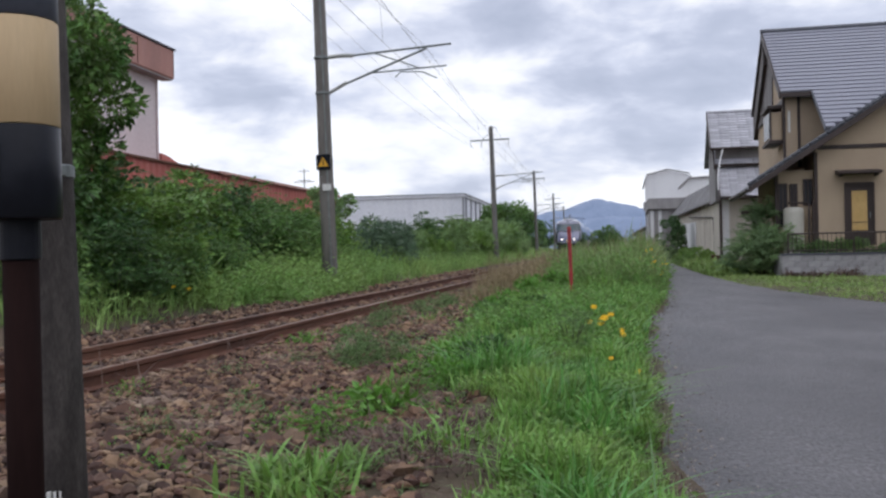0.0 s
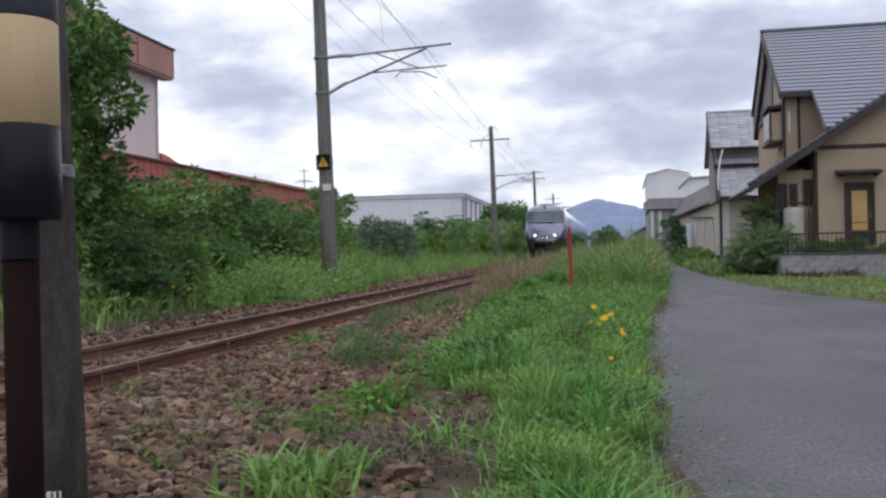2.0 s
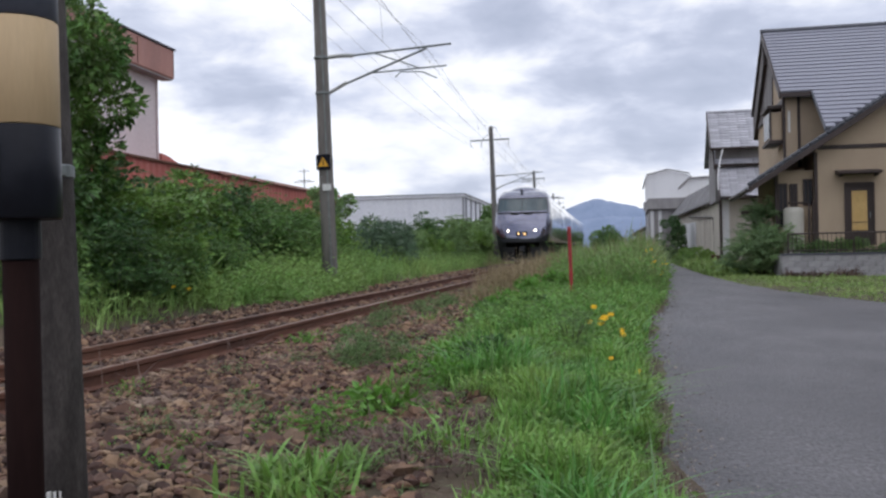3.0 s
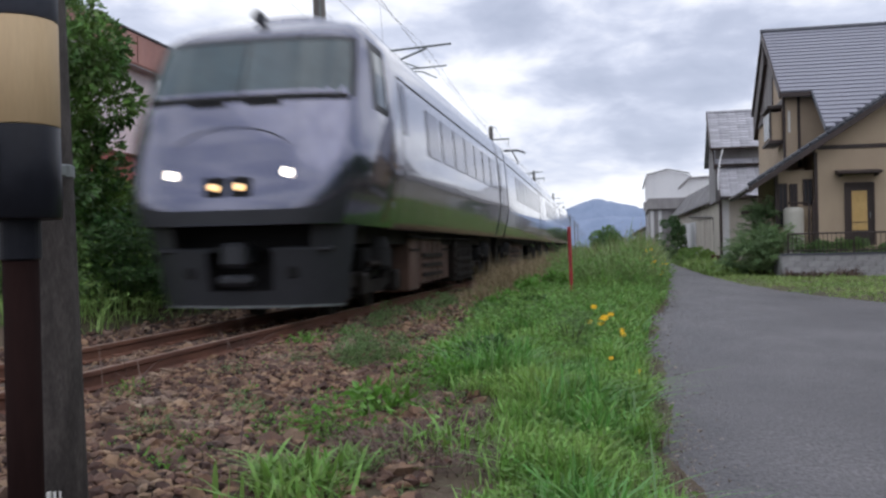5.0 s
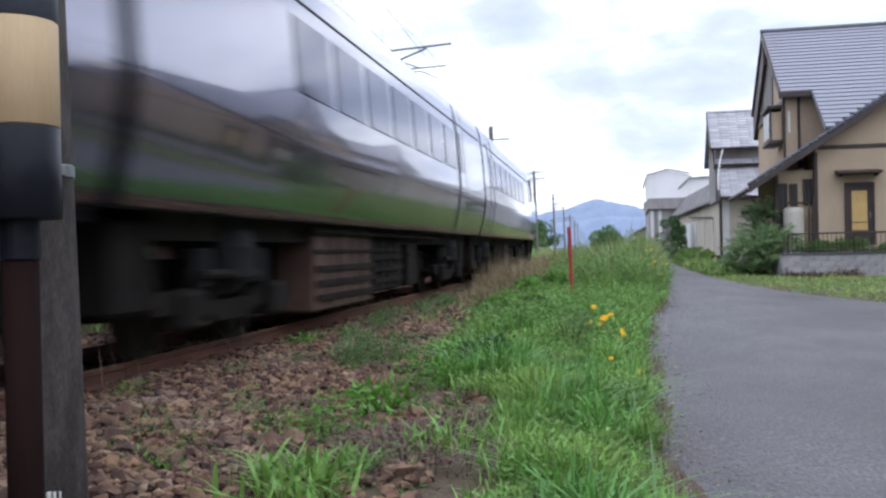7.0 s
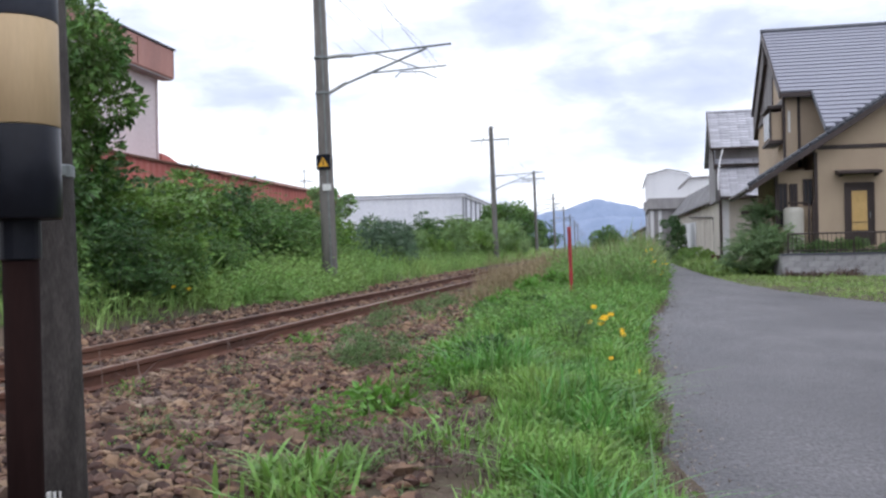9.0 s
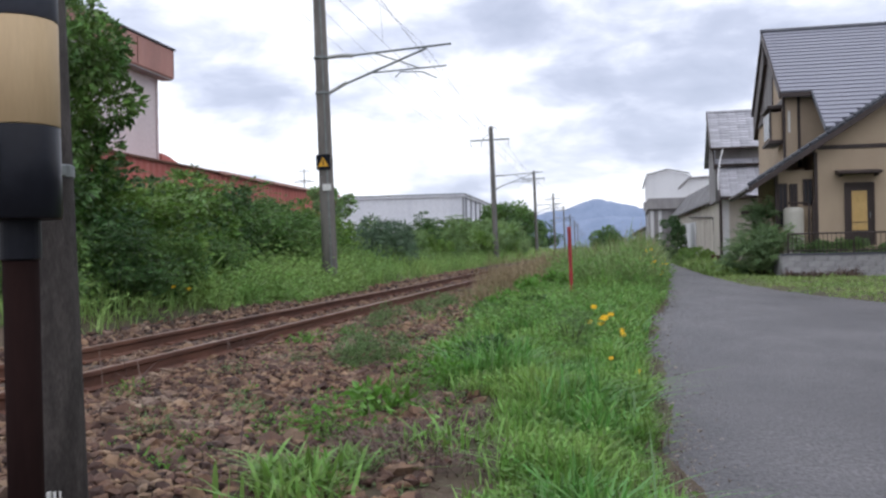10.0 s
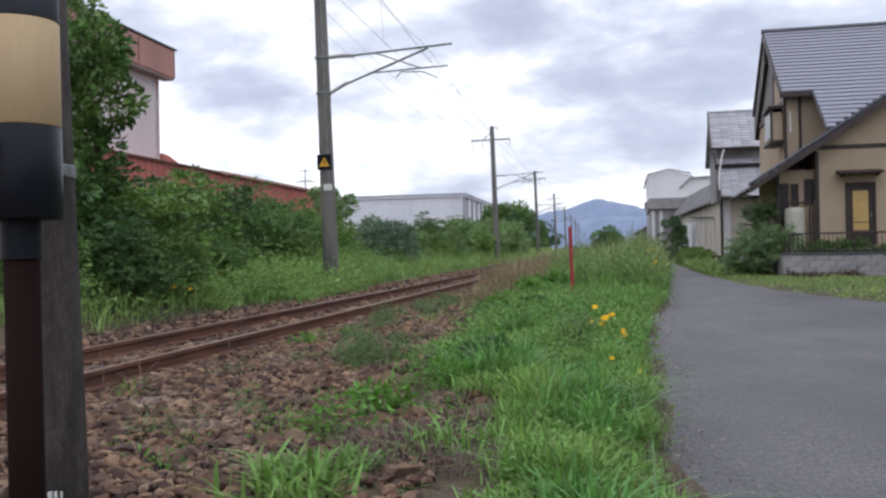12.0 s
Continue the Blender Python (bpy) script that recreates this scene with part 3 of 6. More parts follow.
def bogie(car, yc):
    for sx in (-1, 1):
        bm = bmesh.new()
        prism(bm, [(yc - 1.65, 0.42), (yc - 1.65, 0.58), (yc - 0.7, 0.62), (yc - 0.45, 0.48), (yc + 0.45, 0.48), (yc + 0.7, 0.62), (yc + 1.65, 0.58), (yc + 1.65, 0.42), (yc + 0.6, 0.38), (yc + 0.4, 0.30), (yc - 0.4, 0.30), (yc - 0.6, 0.38)], "x", sx * 0.86, sx * 1.0)
        part("bogie_frame", bm, M_GEAR, car)
        for dy in (-1.05, 1.05):
            part("axle_box", cube(min(sx * 0.84, sx * 1.1), max(sx * 0.84, sx * 1.1), yc + dy - 0.2, yc + dy + 0.2, 0.27, 0.6, 0.04), M_GEAR, car)
            bm = bmesh.new()
            lathe(bm, [(0.11, 0.6), (0.13, 0.62), (0.13, 0.92), (0.11, 0.94)], 12, Matrix.Translation((sx * 0.95, yc + dy + (0.34 if dy < 0 else -0.34), 0)))
            part("spring", bm, M_BLACK, car)
        part("damper", tube(bmesh.new(), [(sx * 1.08, yc - 0.9, 0.72), (sx * 1.08, yc + 0.4, 0.70)], 0.045, 8), M_GEAR, car)
        bm = bmesh.new()
        lathe(bm, [(0.24, 0.62), (0.29, 0.68), (0.29, 0.95), (0.24, 1.1)], 18, Matrix.Translation((sx * 0.92, yc, 0)))
        part("air_spring", bm, M_BLACK, car)
    part("bolster", cube(-0.95, 0.95, yc - 0.3, yc + 0.3, 0.5, 0.75, 0.03), M_GEAR, car)
    return [wheelset(car, yc - 1.05), wheelset(car, yc + 1.05)]


def railcar(label, nose, seed, door_back):
    car = thing("train_car", Matrix(), label, "railcar", "cars of the express train")
    rs = random.Random(seed)
    part("body", car_shell(nose), M_PAINT, car, "glossy metallic dark grey car body", smooth=True)
    wheels = bogie(car, 3.1 if nose else 2.9) + bogie(car, CAR - 2.9)
    # underfloor cases
    y = 5.3
    while y < CAR - 5.6:
        w = rs.choice((0.9, 1.4, 2.2, 2.8))
        if y + w > CAR - 5.0:
            break
        lo = rs.choice((0.14, 0.2, 0.3))
        hi = rs.choice((1.1, 1.18))
        mat = M_BOXG if rs.random() < 0.65 else M_GEAR
        for sx in (-1, 1):
            a, b = sx * 0.55, sx * rs.choice((1.0, 1.06, 0.95))
            c = part("equipment_case", cube(min(a, b), max(a, b), y, y + w, lo, hi, 0.025), mat, car)
            for k in range(1, int(w / 0.55)):
                part("case_rib", cube(min(b, b + sx * 0.02), max(b, b + sx * 0.02), y + k * 0.55 - 0.02, y + k * 0.55 + 0.02, lo + 0.05, hi - 0.05), mat, c)
            if w > 2:
                for k in range(3):
                    zz = lo + 0.12 + 0.17 * k
                    part("case_louvre", cube(min(b, b + sx * 0.035), max(b, b + sx * 0.035), y + 0.06, y + w - 0.06, zz, zz + 0.07), M_GEAR, c)
            part("case_lid_edge", cube(min(b, b + sx * 0.03), max(b, b + sx * 0.03), y + 0.04, y + w - 0.04, hi - 0.3, hi - 0.26), M_GEAR, c)
        y += w + rs.choice((0.1, 0.18, 0.5))
    # dark filler boxes, added to block daylight and deepen shade under the car
    part("centre_tank", cube(-0.5, 0.5, 4.7, CAR - 4.7, 0.22, 1.1, 0.04), M_GEAR, car)
    for yc in (3.0, CAR - 2.9):
        part("traction_motor", cube(-0.46, 0.46, yc - 0.85, yc + 0.85, 0.3, 0.85, 0.06), M_GEAR, car)
    for yc in (0.9, CAR - 1.0) if not nose else (CAR - 1.0,):
        part("end_equipment", cube(-1.0, 1.0, yc - 0.3, yc + 0.35, 0.45, 1.15, 0.03), M_GEAR, car)
    part("underframe", cube(-1.0, 1.0, 1.2, CAR - 0.5, 1.0, 1.24), M_GEAR, car)
    part("piping", tube(bmesh.new(), [(-1.12, 5, 1.12), (-1.12, CAR - 5, 1.12)], 0.03, 6), M_GEAR, car)
    part("piping", tube(bmesh.new(), [(1.12, 5, 1.12), (1.12, CAR - 5, 1.12)], 0.03, 6), M_GEAR, car)
    # windows, doors
    y_first = 5.2 if nose else 3.6
    for sx in (-1, 1):
        f = side_at(sx)
        y = y_first
        while y + 1.15 < CAR - door_back - 0.3:
            part("window_gasket", patch(bmesh.new(), side_at(sx, 0.006), y - 0.008, y + 1.228, 2.452, 3.228, 1, 5), M_LOWER, car)
            part("window", patch(bmesh.new(), f, y, y + 1.22, 2.46, 3.22, 1, 5), M_TWIN, car, smooth=True)
            y += 1.5
        for yd in [CAR - door_back]:
            d = part("door", patch(bmesh.new(), side_at(sx, 0.006), yd, yd + 0.85, 1.28, 3.55, 1, 14), M_PAINT, car, smooth=True)
            for ye, we in ((yd - 0.08, 0.13), (yd + 0.85, 0.04)):
                part("door_seal", patch(bmesh.new(), side_at(sx, 0.016), ye, ye + we, 1.23, 3.82, 1, 18), M_LOWER, d)
            part("door_window", patch(bmesh.new(), side_at(sx, 0.014), yd + 0.24, yd + 0.62, 2.45, 3.25, 1, 5), M_TWIN, d)
        if nose:
            part("cab_pillar", patch(bmesh.new(), side_at(sx, 0.022), 1.22, 2.05, 2.72, 3.62, 3, 6), M_LOWER, car, "dark corner pillar beside the windscreen", smooth=True)
            cw = part("cab_window", patch(bmesh.new(), side_at(sx, 0.028), 1.42, 1.98, 2.80, 3.50, 2, 5), M_SCREEN, car)
            part("cab_window_frame", patch(bmesh.new(), side_at(sx, 0.034), 1.95, 2.05, 2.72, 3.60, 1, 6), M_BLACK, cw)
            d = part("cab_door", patch(bmesh.new(), side_at(sx, 0.006), 3.05, 3.65, 1.3, 3.5, 1, 12), M_PAINT, car, smooth=True)
            part("cab_door_window", patch(bmesh.new(), side_at(sx, 0.012), 3.17, 3.52, 2.6, 3.35, 1, 5), M_TWIN, d)
            part("lower_lamp", patch(bmesh.new(), side_at(sx, 0.014), 2.45, 2.6, 1.50, 1.58, 1, 2), M_STEEL, car)
        part("rain_gutter", tube(bmesh.new(), [(sx * 1.383, 3.0 if nose else 0.4, 3.42), (sx * 1.383, CAR - 0.4, 3.42)], 0.010, 6), M_LOWER, car)
    # roof gear
    for k in range(2):
        yy = 6.0 + 8.0 * k
        part("air_conditioner", cube(-0.62, 0.62, yy, yy + 2.6, 4.05, 4.2, 0.05), M_GEAR, car, "grey roof cooling unit")
    # gangway bellows
    bm = bmesh.new()
    for k in range(4):
        y = CAR - 0.13 + 0.065 * k
        box(bm, -1.1, 1.1, y, y + 0.05, 1.1, 3.85, 0.015)
    if label.find("rear") < 0:
        part("gangway_bellows", bm, M_BLACK, car)
    else:
        bm.free()
    if nose:
        part("windscreen", patch(bmesh.new(), lambda a, z: nose_at(a, z, 0.012), -0.93, 0.93, 2.80, 3.52, 18, 6), M_SCREEN, car, "dark wide wrap-round windscreen", smooth=True)
        part("screen_frame", patch(bmesh.new(), lambda a, z: nose_at(a, z, 0.03), -0.93, 0.93, 2.73, 2.80, 18, 1), M_BLACK, car)
        part("screen_frame", patch(bmesh.new(), lambda a, z: nose_at(a, z, 0.02), -0.96, 0.96, 3.52, 3.58, 18, 1), M_LOWER, car)
        for a0 in (-0.97, 0.93):
            part("screen_frame", patch(bmesh.new(), lambda a, z: nose_at(a, z, 0.02), a0, a0 + 0.04, 2.78, 3.56, 2, 8), M_LOWER, car)
        part("screen_pillar", patch(bmesh.new(), lambda a, z: nose_at(a, z, 0.02), -0.012, 0.012, 2.80, 3.52, 2, 8), M_LOWER, car)
        for a0 in (-0.42, 0.08):
            part("air_slot", patch(bmesh.new(), lambda a, z: nose_at(a, z, 0.012), a0, a0 + 0.3, 2.66, 2.71, 4, 1), M_BLACK, car)
        for sx in (-1, 1):
            bm = bmesh.new()
            p = nose_at(sx * 0.505, 1.82, 0.0)
            lathe(bm, [(0.056, 0.0), (0.062, 0.02), (0.054, 0.03), (0.026, 0.04)], 16, Matrix.Translation(p) @ Matrix.Rotation(radians(90), 4, "X") @ Matrix.Diagonal((1.02, 0.95, 1, 1)))
            part("headlight", bm, M_HEADW, car, "lit white headlight")
            bm = bmesh.new()
            p = nose_at(sx * 0.112, 1.66, 0.0)
            b0 = part("fog_lamp_case", cube(p.x - 0.135, p.x + 0.135, p.y - 0.03, p.y + 0.03, p.z - 0.12, p.z + 0.12, 0.02), M_BLACK, car)
            lathe(bm, [(0.042, 0.0), (0.046, 0.02), (0.03, 0.03)], 14, Matrix.Translation(p + Vector((0, -0.03, 0))) @ Matrix.Rotation(radians(90), 4, "X"))
            part("fog_lamp", bm, M_HEADY, b0, "lit amber lamp")
        # emblem ring line on the nose
        bm = bmesh.new()
        pts = [nose_at(0.5 * math.cos(t), 2.08 + 0.3 * math.sin(t), 0.004) for t in np.linspace(0.25, math.pi - 0.25, 16)]
        tube(bm, pts, 0.006, 5)
        part("nose_seam", bm, M_LOWER, car)
        # dark lower band; its raised corners imitate the dark reflection on the sides
        part("bumper_band", patch(bmesh.new(), lambda a, q: nose_at(a, 1.225 + q * (0.17 + 0.3 * abs(a) ** 8), 0.014), -0.995, 0.995, 0, 1, 24, 5), M_LOWER, car, "dark grey lower nose band", smooth=True)
        # valance with openings
        def val(a, z, out=0.0):
            return Vector((a * 1.27 * (0.95 + 0.13 * (z - 0.2) / 0.9), -0.04 + 0.25 * a * a + 0.25 * abs(a) ** 6 - out + 0.12 * (1.0 - z), z))
        v = part("valance", patch(bmesh.new(), val, -1, -0.33, 0.24, 0.92, 8, 4), M_LOWER, car, "dark grey snow-guard valance", smooth=True)
        part("valance", patch(bmesh.new(), val, 0.33, 1, 0.24, 0.92, 8, 4), M_LOWER, car, "dark grey snow-guard valance", smooth=True)
        for a0, a1 in ((-1.0, -0.66), (0.66, 1.0)):
            part("valance_cheek", patch(bmesh.new(), val, a0, a1, 0.92, 1.22, 5, 2), M_LOWER, car, smooth=True)
        part("valance_lip", patch(bmesh.new(), lambda a, z: val(a, z, 0.03), -1, 1, 0.235, 0.265, 24, 1), M_STEEL, car, "pale worn lower lip")
        part("valance_sill", patch(bmesh.new(), lambda a, z: val(a, z, 0.01), -0.33, 0.33, 0.24, 0.44, 6, 2), M_LOWER, car)
        # black plate closing the coupler opening, its shade given as colour
        part("recess", cube(-1.2, 1.2, 0.6, 0.8, 0.3, 1.25), M_BLACK, car)
        for sx in (-1, 1):
            part("step", cube(min(sx * 0.35, sx * 1.15), max(sx * 0.35, sx * 1.15), 0.12, 0.6, 0.90, 0.97, 0.02), M_LOWER, car)
            bm = bmesh.new()
            lathe(bm, [(0.06, 0), (0.075, 0.02), (0.05, 0.03)], 12, Matrix.Translation(val(sx * 0.52, 0.66, 0.0)) @ Matrix.Rotation(radians(90), 4, "X"))
            part("hose_socket", bm, M_BLACK, car)
        bm = bmesh.new()
        box(bm, -0.16, 0.16, -0.25, 0.1, 0.72, 1.02, 0.05)
        box(bm, -0.09, 0.09, 0.05, 0.8, 0.78, 0.94, 0.02)
        box(bm, -0.22, 0.22, -0.2, 0.0, 0.5, 0.64, 0.05)
        part("coupler", bm, M_LOWER, car, "grey automatic coupler")
        part("train_horn", tube(bmesh.new(), [(-0.05, 1.3, 3.78), (-0.06, 1.2, 3.93), (-0.07, 1.02, 3.96)], 0.05, 8, 0.085), M_LOWER, car)
        bm = bmesh.new()
        # a low rounded cowl that rises from the roof behind the screen
        rings = []
        for y, w, hgt in ((1.75, 0.7, 0.02), (2.1, 0.85, 0.17), (2.7, 0.95, 0.25), (5.2, 0.95, 0.25), (5.8, 0.85, 0.06)):
            rings.append([bm.verts.new((w * math.cos(t), y, 3.92 + (hgt + 0.1) * math.sin(t))) for t in np.linspace(0, math.pi, 13)])
        for p, q in zip(rings, rings[1:]):
            for k in range(12):
                bm.faces.new((p[k], p[k + 1], q[k + 1], q[k]))
        bm.faces.new(rings[0])
        bm.faces.new(rings[-1][::-1])
        part("roof_cowl", bm, M_PAINT, car, smooth=True)
    return car, wheels


def pantograph(car, y):
    """A folding current collector on four insulators, raised to the wire."""
    p = new("pantograph")
    p.parent = car
    p.matrix_basis = pose(0, y, 4.12)
    for x, q in ((-0.5, -0.5), (0.5, -0.5), (-0.5, 0.5), (0.5, 0.5)):
        part("roof_insulator", lathe(bmesh.new(), [(0.05, 0), (0.08, 0.05), (0.05, 0.1), (0.08, 0.15), (0.05, 0.2)], 10, Matrix.Translation((x, q, 0))), M_PORC, p)
    bm = bmesh.new()
    for a, b in (((-0.55, -0.55), (0.55, -0.55)), ((-0.55, 0.55), (0.55, 0.55)), ((-0.55, -0.55), (-0.55, 0.55)), ((0.55, -0.55), (0.55, 0.55))):
        tube(bm, [(*a, 0.22), (*b, 0.22)], 0.035, 6)
    part("base_frame", bm, M_GEAR, p)
    for s in (-1, 1):
        part("lower_arm", tube(bmesh.new(), [(0.4 * s, -0.4, 0.24), (0.55 * s, 0.75, 0.55)], 0.03, 6), M_GEAR, p)
        part("upper_arm", tube(bmesh.new(), [(0.55 * s, 0.75, 0.55), (0.35 * s, -0.1, 1.0)], 0.025, 6), M_GEAR, p)
        part("collector_strip", tube(bmesh.new(), [(-0.95, -0.1 + 0.16 * s, 0.9), (-0.6, -0.1 + 0.16 * s, 1.02), (0.6, -0.1 + 0.16 * s, 1.02), (0.95, -0.1 + 0.16 * s, 0.9)], 0.03, 6), M_LOWER, p)


def build_train():
    cars = []
    for i in range(4):
        label = ("leading grey express railcar with lit headlights", "grey express railcar with tinted windows", "grey express railcar with tinted windows", "rear grey express railcar with cab end")[i]
        car, wheels = railcar(label, i in (0, 3), 10 + i, (2.1, 2.35, 4.0, 2.1)[i])
        if i == 1:
            pantograph(car, PANTO_Y)
        car.scale = (1.05, 1.0, 1.09)
        cars.append((car, wheels, i))
    return cars


SPEED, NOSE_T, NOSE_AT = 21.0, 4.8, 15.85     # m/s; the nose stands at NOSE_AT at NOSE_T


def car_pose(i, t):
    y = NOSE_AT - SPEED * (t - NOSE_T) + CAR * i
    a, b = mid(y), mid(y + CAR)
    way = math.degrees(math.atan2(a - b, CAR))
    if i == 3:                                # the rear car is turned round
        return pose(b, y + CAR, RAIL - 0.03, 0, 0, 180 + way)
    return pose(a, y, RAIL - 0.03, 0, 0, way)


# ------------------------------------------------------------ poles and wires
M_BLACKP = surface("black_paint", (0.009, 0.010, 0.015), (0.014, 0.015, 0.02), 2, 0.35, 0, 0.05, 30, spec=0.12)
M_YELLOW = surface("faded_yellow_sheet", (0.50, 0.36, 0.20), (0.55, 0.41, 0.24), 1.5, 0.6, 0, 0.02, 30, stain=(0.43, 0.30, 0.16), stretch=(3, 3, 0.5), grain=0.05)
M_SLATE = surface("blue_grey_band", (0.07, 0.075, 0.10), (0.05, 0.055, 0.075), 2, 0.45, 0, 0.05, 30)
M_BROWNP = surface("rust_brown_post", (0.020, 0.010, 0.009), (0.012, 0.007, 0.007), 2, 0.9, 0.0, 0.15, 30, spec=0.05, stain=(0.032, 0.015, 0.011), stretch=(2, 2, 0.3))
M_DKCONC = surface("dark_weathered_concrete", (0.075, 0.066, 0.062), (0.045, 0.040, 0.038), 9, 0.85, 0, 0.6, 70, spec=0.15, stain=(0.032, 0.029, 0.028), stain_scale=4.0, stretch=(1.5, 1.5, 0.5), grain=0.3)
M_WHITE = surface("white_plate", (0.72, 0.72, 0.70), (0.62, 0.62, 0.60), 3, 0.5, 0, 0.0, 30)
M_WARN = surface("warning_yellow", (0.80, 0.42, 0.02), (0.72, 0.36, 0.02), 3, 0.5, 0, 0.0, 30)

POLES = (25.0, 68.5, 117.0, 170.0, 224.0, 280.0, 335.0, 390.0)
POLE_X = -7.22


def mast(y, height, detail):
    lean = 1.25
    p = thing("catenary_mast", pose(POLE_X, y, 0.3, 0, -lean, 0), "tall grey concrete overhead-line mast beside the track", "mast", "overhead line masts")
    bm = bmesh.new()
    lathe(bm, [(0.215, -0.5), (0.215, 0.0), (0.15, height), (0.13, height + 0.03)], 20)
    part("pole", bm, M_CONCRETE, p, smooth=False)
    # conduit down the mast
    part("conduit", tube(bmesh.new(), [(0.10, -0.2, 0.2), (0.06, -0.165, height)], 0.022, 6), M_STEEL, p)
    # cantilever towards the track
    z1, z2 = 6.14, 5.16
    tip = 3.62
    bm = bmesh.new()
    tube(bm, [(0.15, 0, z1), (0.55, 0, z1 + 0.02), (0.9, 0, z1)], 0.055, 8)
    part("insulator", bm, M_PORC, p)
    part("top_tube", tube(bmesh.new(), [(0.8, 0, z1), (tip, 0, z1 + 0.12)], 0.030, 8), M_STEEL, p)
    part("insulator", tube(bmesh.new(), [(0.18, 0, z2), (0.7, 0, z2 + 0.26)], 0.05, 8), M_PORC, p)
    part("brace_tube", tube(bmesh.new(), [(0.6, 0, z2 + 0.2), (2.95, 0, z1 + 0.05)], 0.032, 8), M_STEEL, p)
    part("registration_tube", tube(bmesh.new(), [(1.45, 0, z2 + 0.47), (tip - 0.15, 0, z2 + 0.52)], 0.022, 8), M_STEEL, p)
    part("cross_tube", tube(bmesh.new(), [(1.5, 0, z1 + 0.02), (2.75, 0, z2 + 0.5)], 0.018, 6), M_STEEL, p)
    bm = bmesh.new()
    tube(bm, [(2.05, 0, z2 + 0.3), (2.2, 0, z2 + 0.44), (2.8, 0, z2 + 0.4), (3.2, 0, z2 + 0.2)], 0.016, 6)
    part("steady_arm", bm, M_STEEL, p)
    for zc in (z1, z2):
        bm = bmesh.new()
        lathe(bm, [(0.19, zc - 0.04), (0.21, zc - 0.03), (0.21, zc + 0.03), (0.19, zc + 0.04)], 16)
        part("clamp_band", bm, M_STEEL, p)
    # feeder arm on top
    zt = height - 0.95
    part("cross_arm", cube(-1.55, 1.3, -0.05, 0.05, zt - 0.05, zt + 0.05, 0.01), M_STEEL, p)
    for x in (-1.5, -0.75, 1.25):
        bm = bmesh.new()
        for k in range(5):
            lathe(bm, [(0.03, zt - 0.1 - 0.09 * k), (0.06, zt - 0.12 - 0.09 * k), (0.03, zt - 0.15 - 0.09 * k)], 10, Matrix.Translation((x, 0, 0)))
        part("hanging_insulator", bm, M_PORC, p)
    part("strut", tube(bmesh.new(), [(-0.7, 0, zt), (-0.1, 0, zt + 0.55)], 0.025, 6), M_STEEL, p)
    part("top_bracket", tube(bmesh.new(), [(0, 0, height - 0.05), (0.4, 0, height - 0.05), (0.4, 0, height - 0.25)], 0.025, 6), M_STEEL, p)
    if detail:
        z = 3.25
        s = part("warning_sign", cube(-0.2, 0.2, -0.235, -0.215, z - 0.21, z + 0.21, 0.006), M_BLACKP, p, "black plate with a yellow warning triangle")
        bm = bmesh.new()
        prism(bm, [(-0.15, z - 0.12), (0.15, z - 0.12), (0.0, z + 0.14)], "y", -0.243, -0.236)
        part("triangle", bm, M_WARN, s, "yellow warning triangle")
        part("triangle_mark", cube(-0.014, 0.014, -0.248, -0.244, z - 0.08, z + 0.06), M_BLACKP, s)
        part("number_plate", cube(-0.05, 0.19, -0.24, -0.215, z - 0.78, z - 0.6, 0.004), M_WHITE, p, "small white plate")
    return p


def build_poles():
    h = (9.9, 9.75, 10.4, 10.6, 10.6, 10.6, 10.6, 10.6)
    for y, hh in zip(POLES, h):
        mast(y, hh, y < 30)
    # wires sag from mast to mast
    rows = (("contact_wire", -4.35, 5.5, 0.0, 0.005), ("messenger_wire", -4.4, 6.55, 0.55, 0.005), ("feeder_wire", POLE_X - 1.7, 8.7, 0.5, 0.005),
            ("feeder_wire", POLE_X - 0.95, 8.7, 0.5, 0.005), ("feeder_wire", POLE_X + 1.1, 8.6, 0.5, 0.005), ("ground_wire", POLE_X + 0.2, 9.75, 0.4, 0.006))
    ys = (-20.0,) + POLES
    for name, x, z, sag, r in rows:
        bm = bmesh.new()
        pts = []
        for a, b in zip(ys, ys[1:]):
            for k in range(10):
                t = k / 10
                pts.append((x, a + (b - a) * t, z - sag * 4 * t * (1 - t)))
        tube(bm, pts, r, 5)
        w = tagged(part(name, bm, M_WIRE), "thin dark overhead wire strung along the track", "wire", "overhead wires")
        if name == "contact_wire":
            for a, b in zip(ys[:5], ys[1:5]):
                for k in range(1, 8):
                    t = k / 8
                    y = a + (b - a) * t
                    part("dropper", tube(bmesh.new(), [(x, y, z), (-4.4, y, 6.55 - 0.55 * 4 * t * (1 - t))], 0.003, 4), M_WIRE, w)


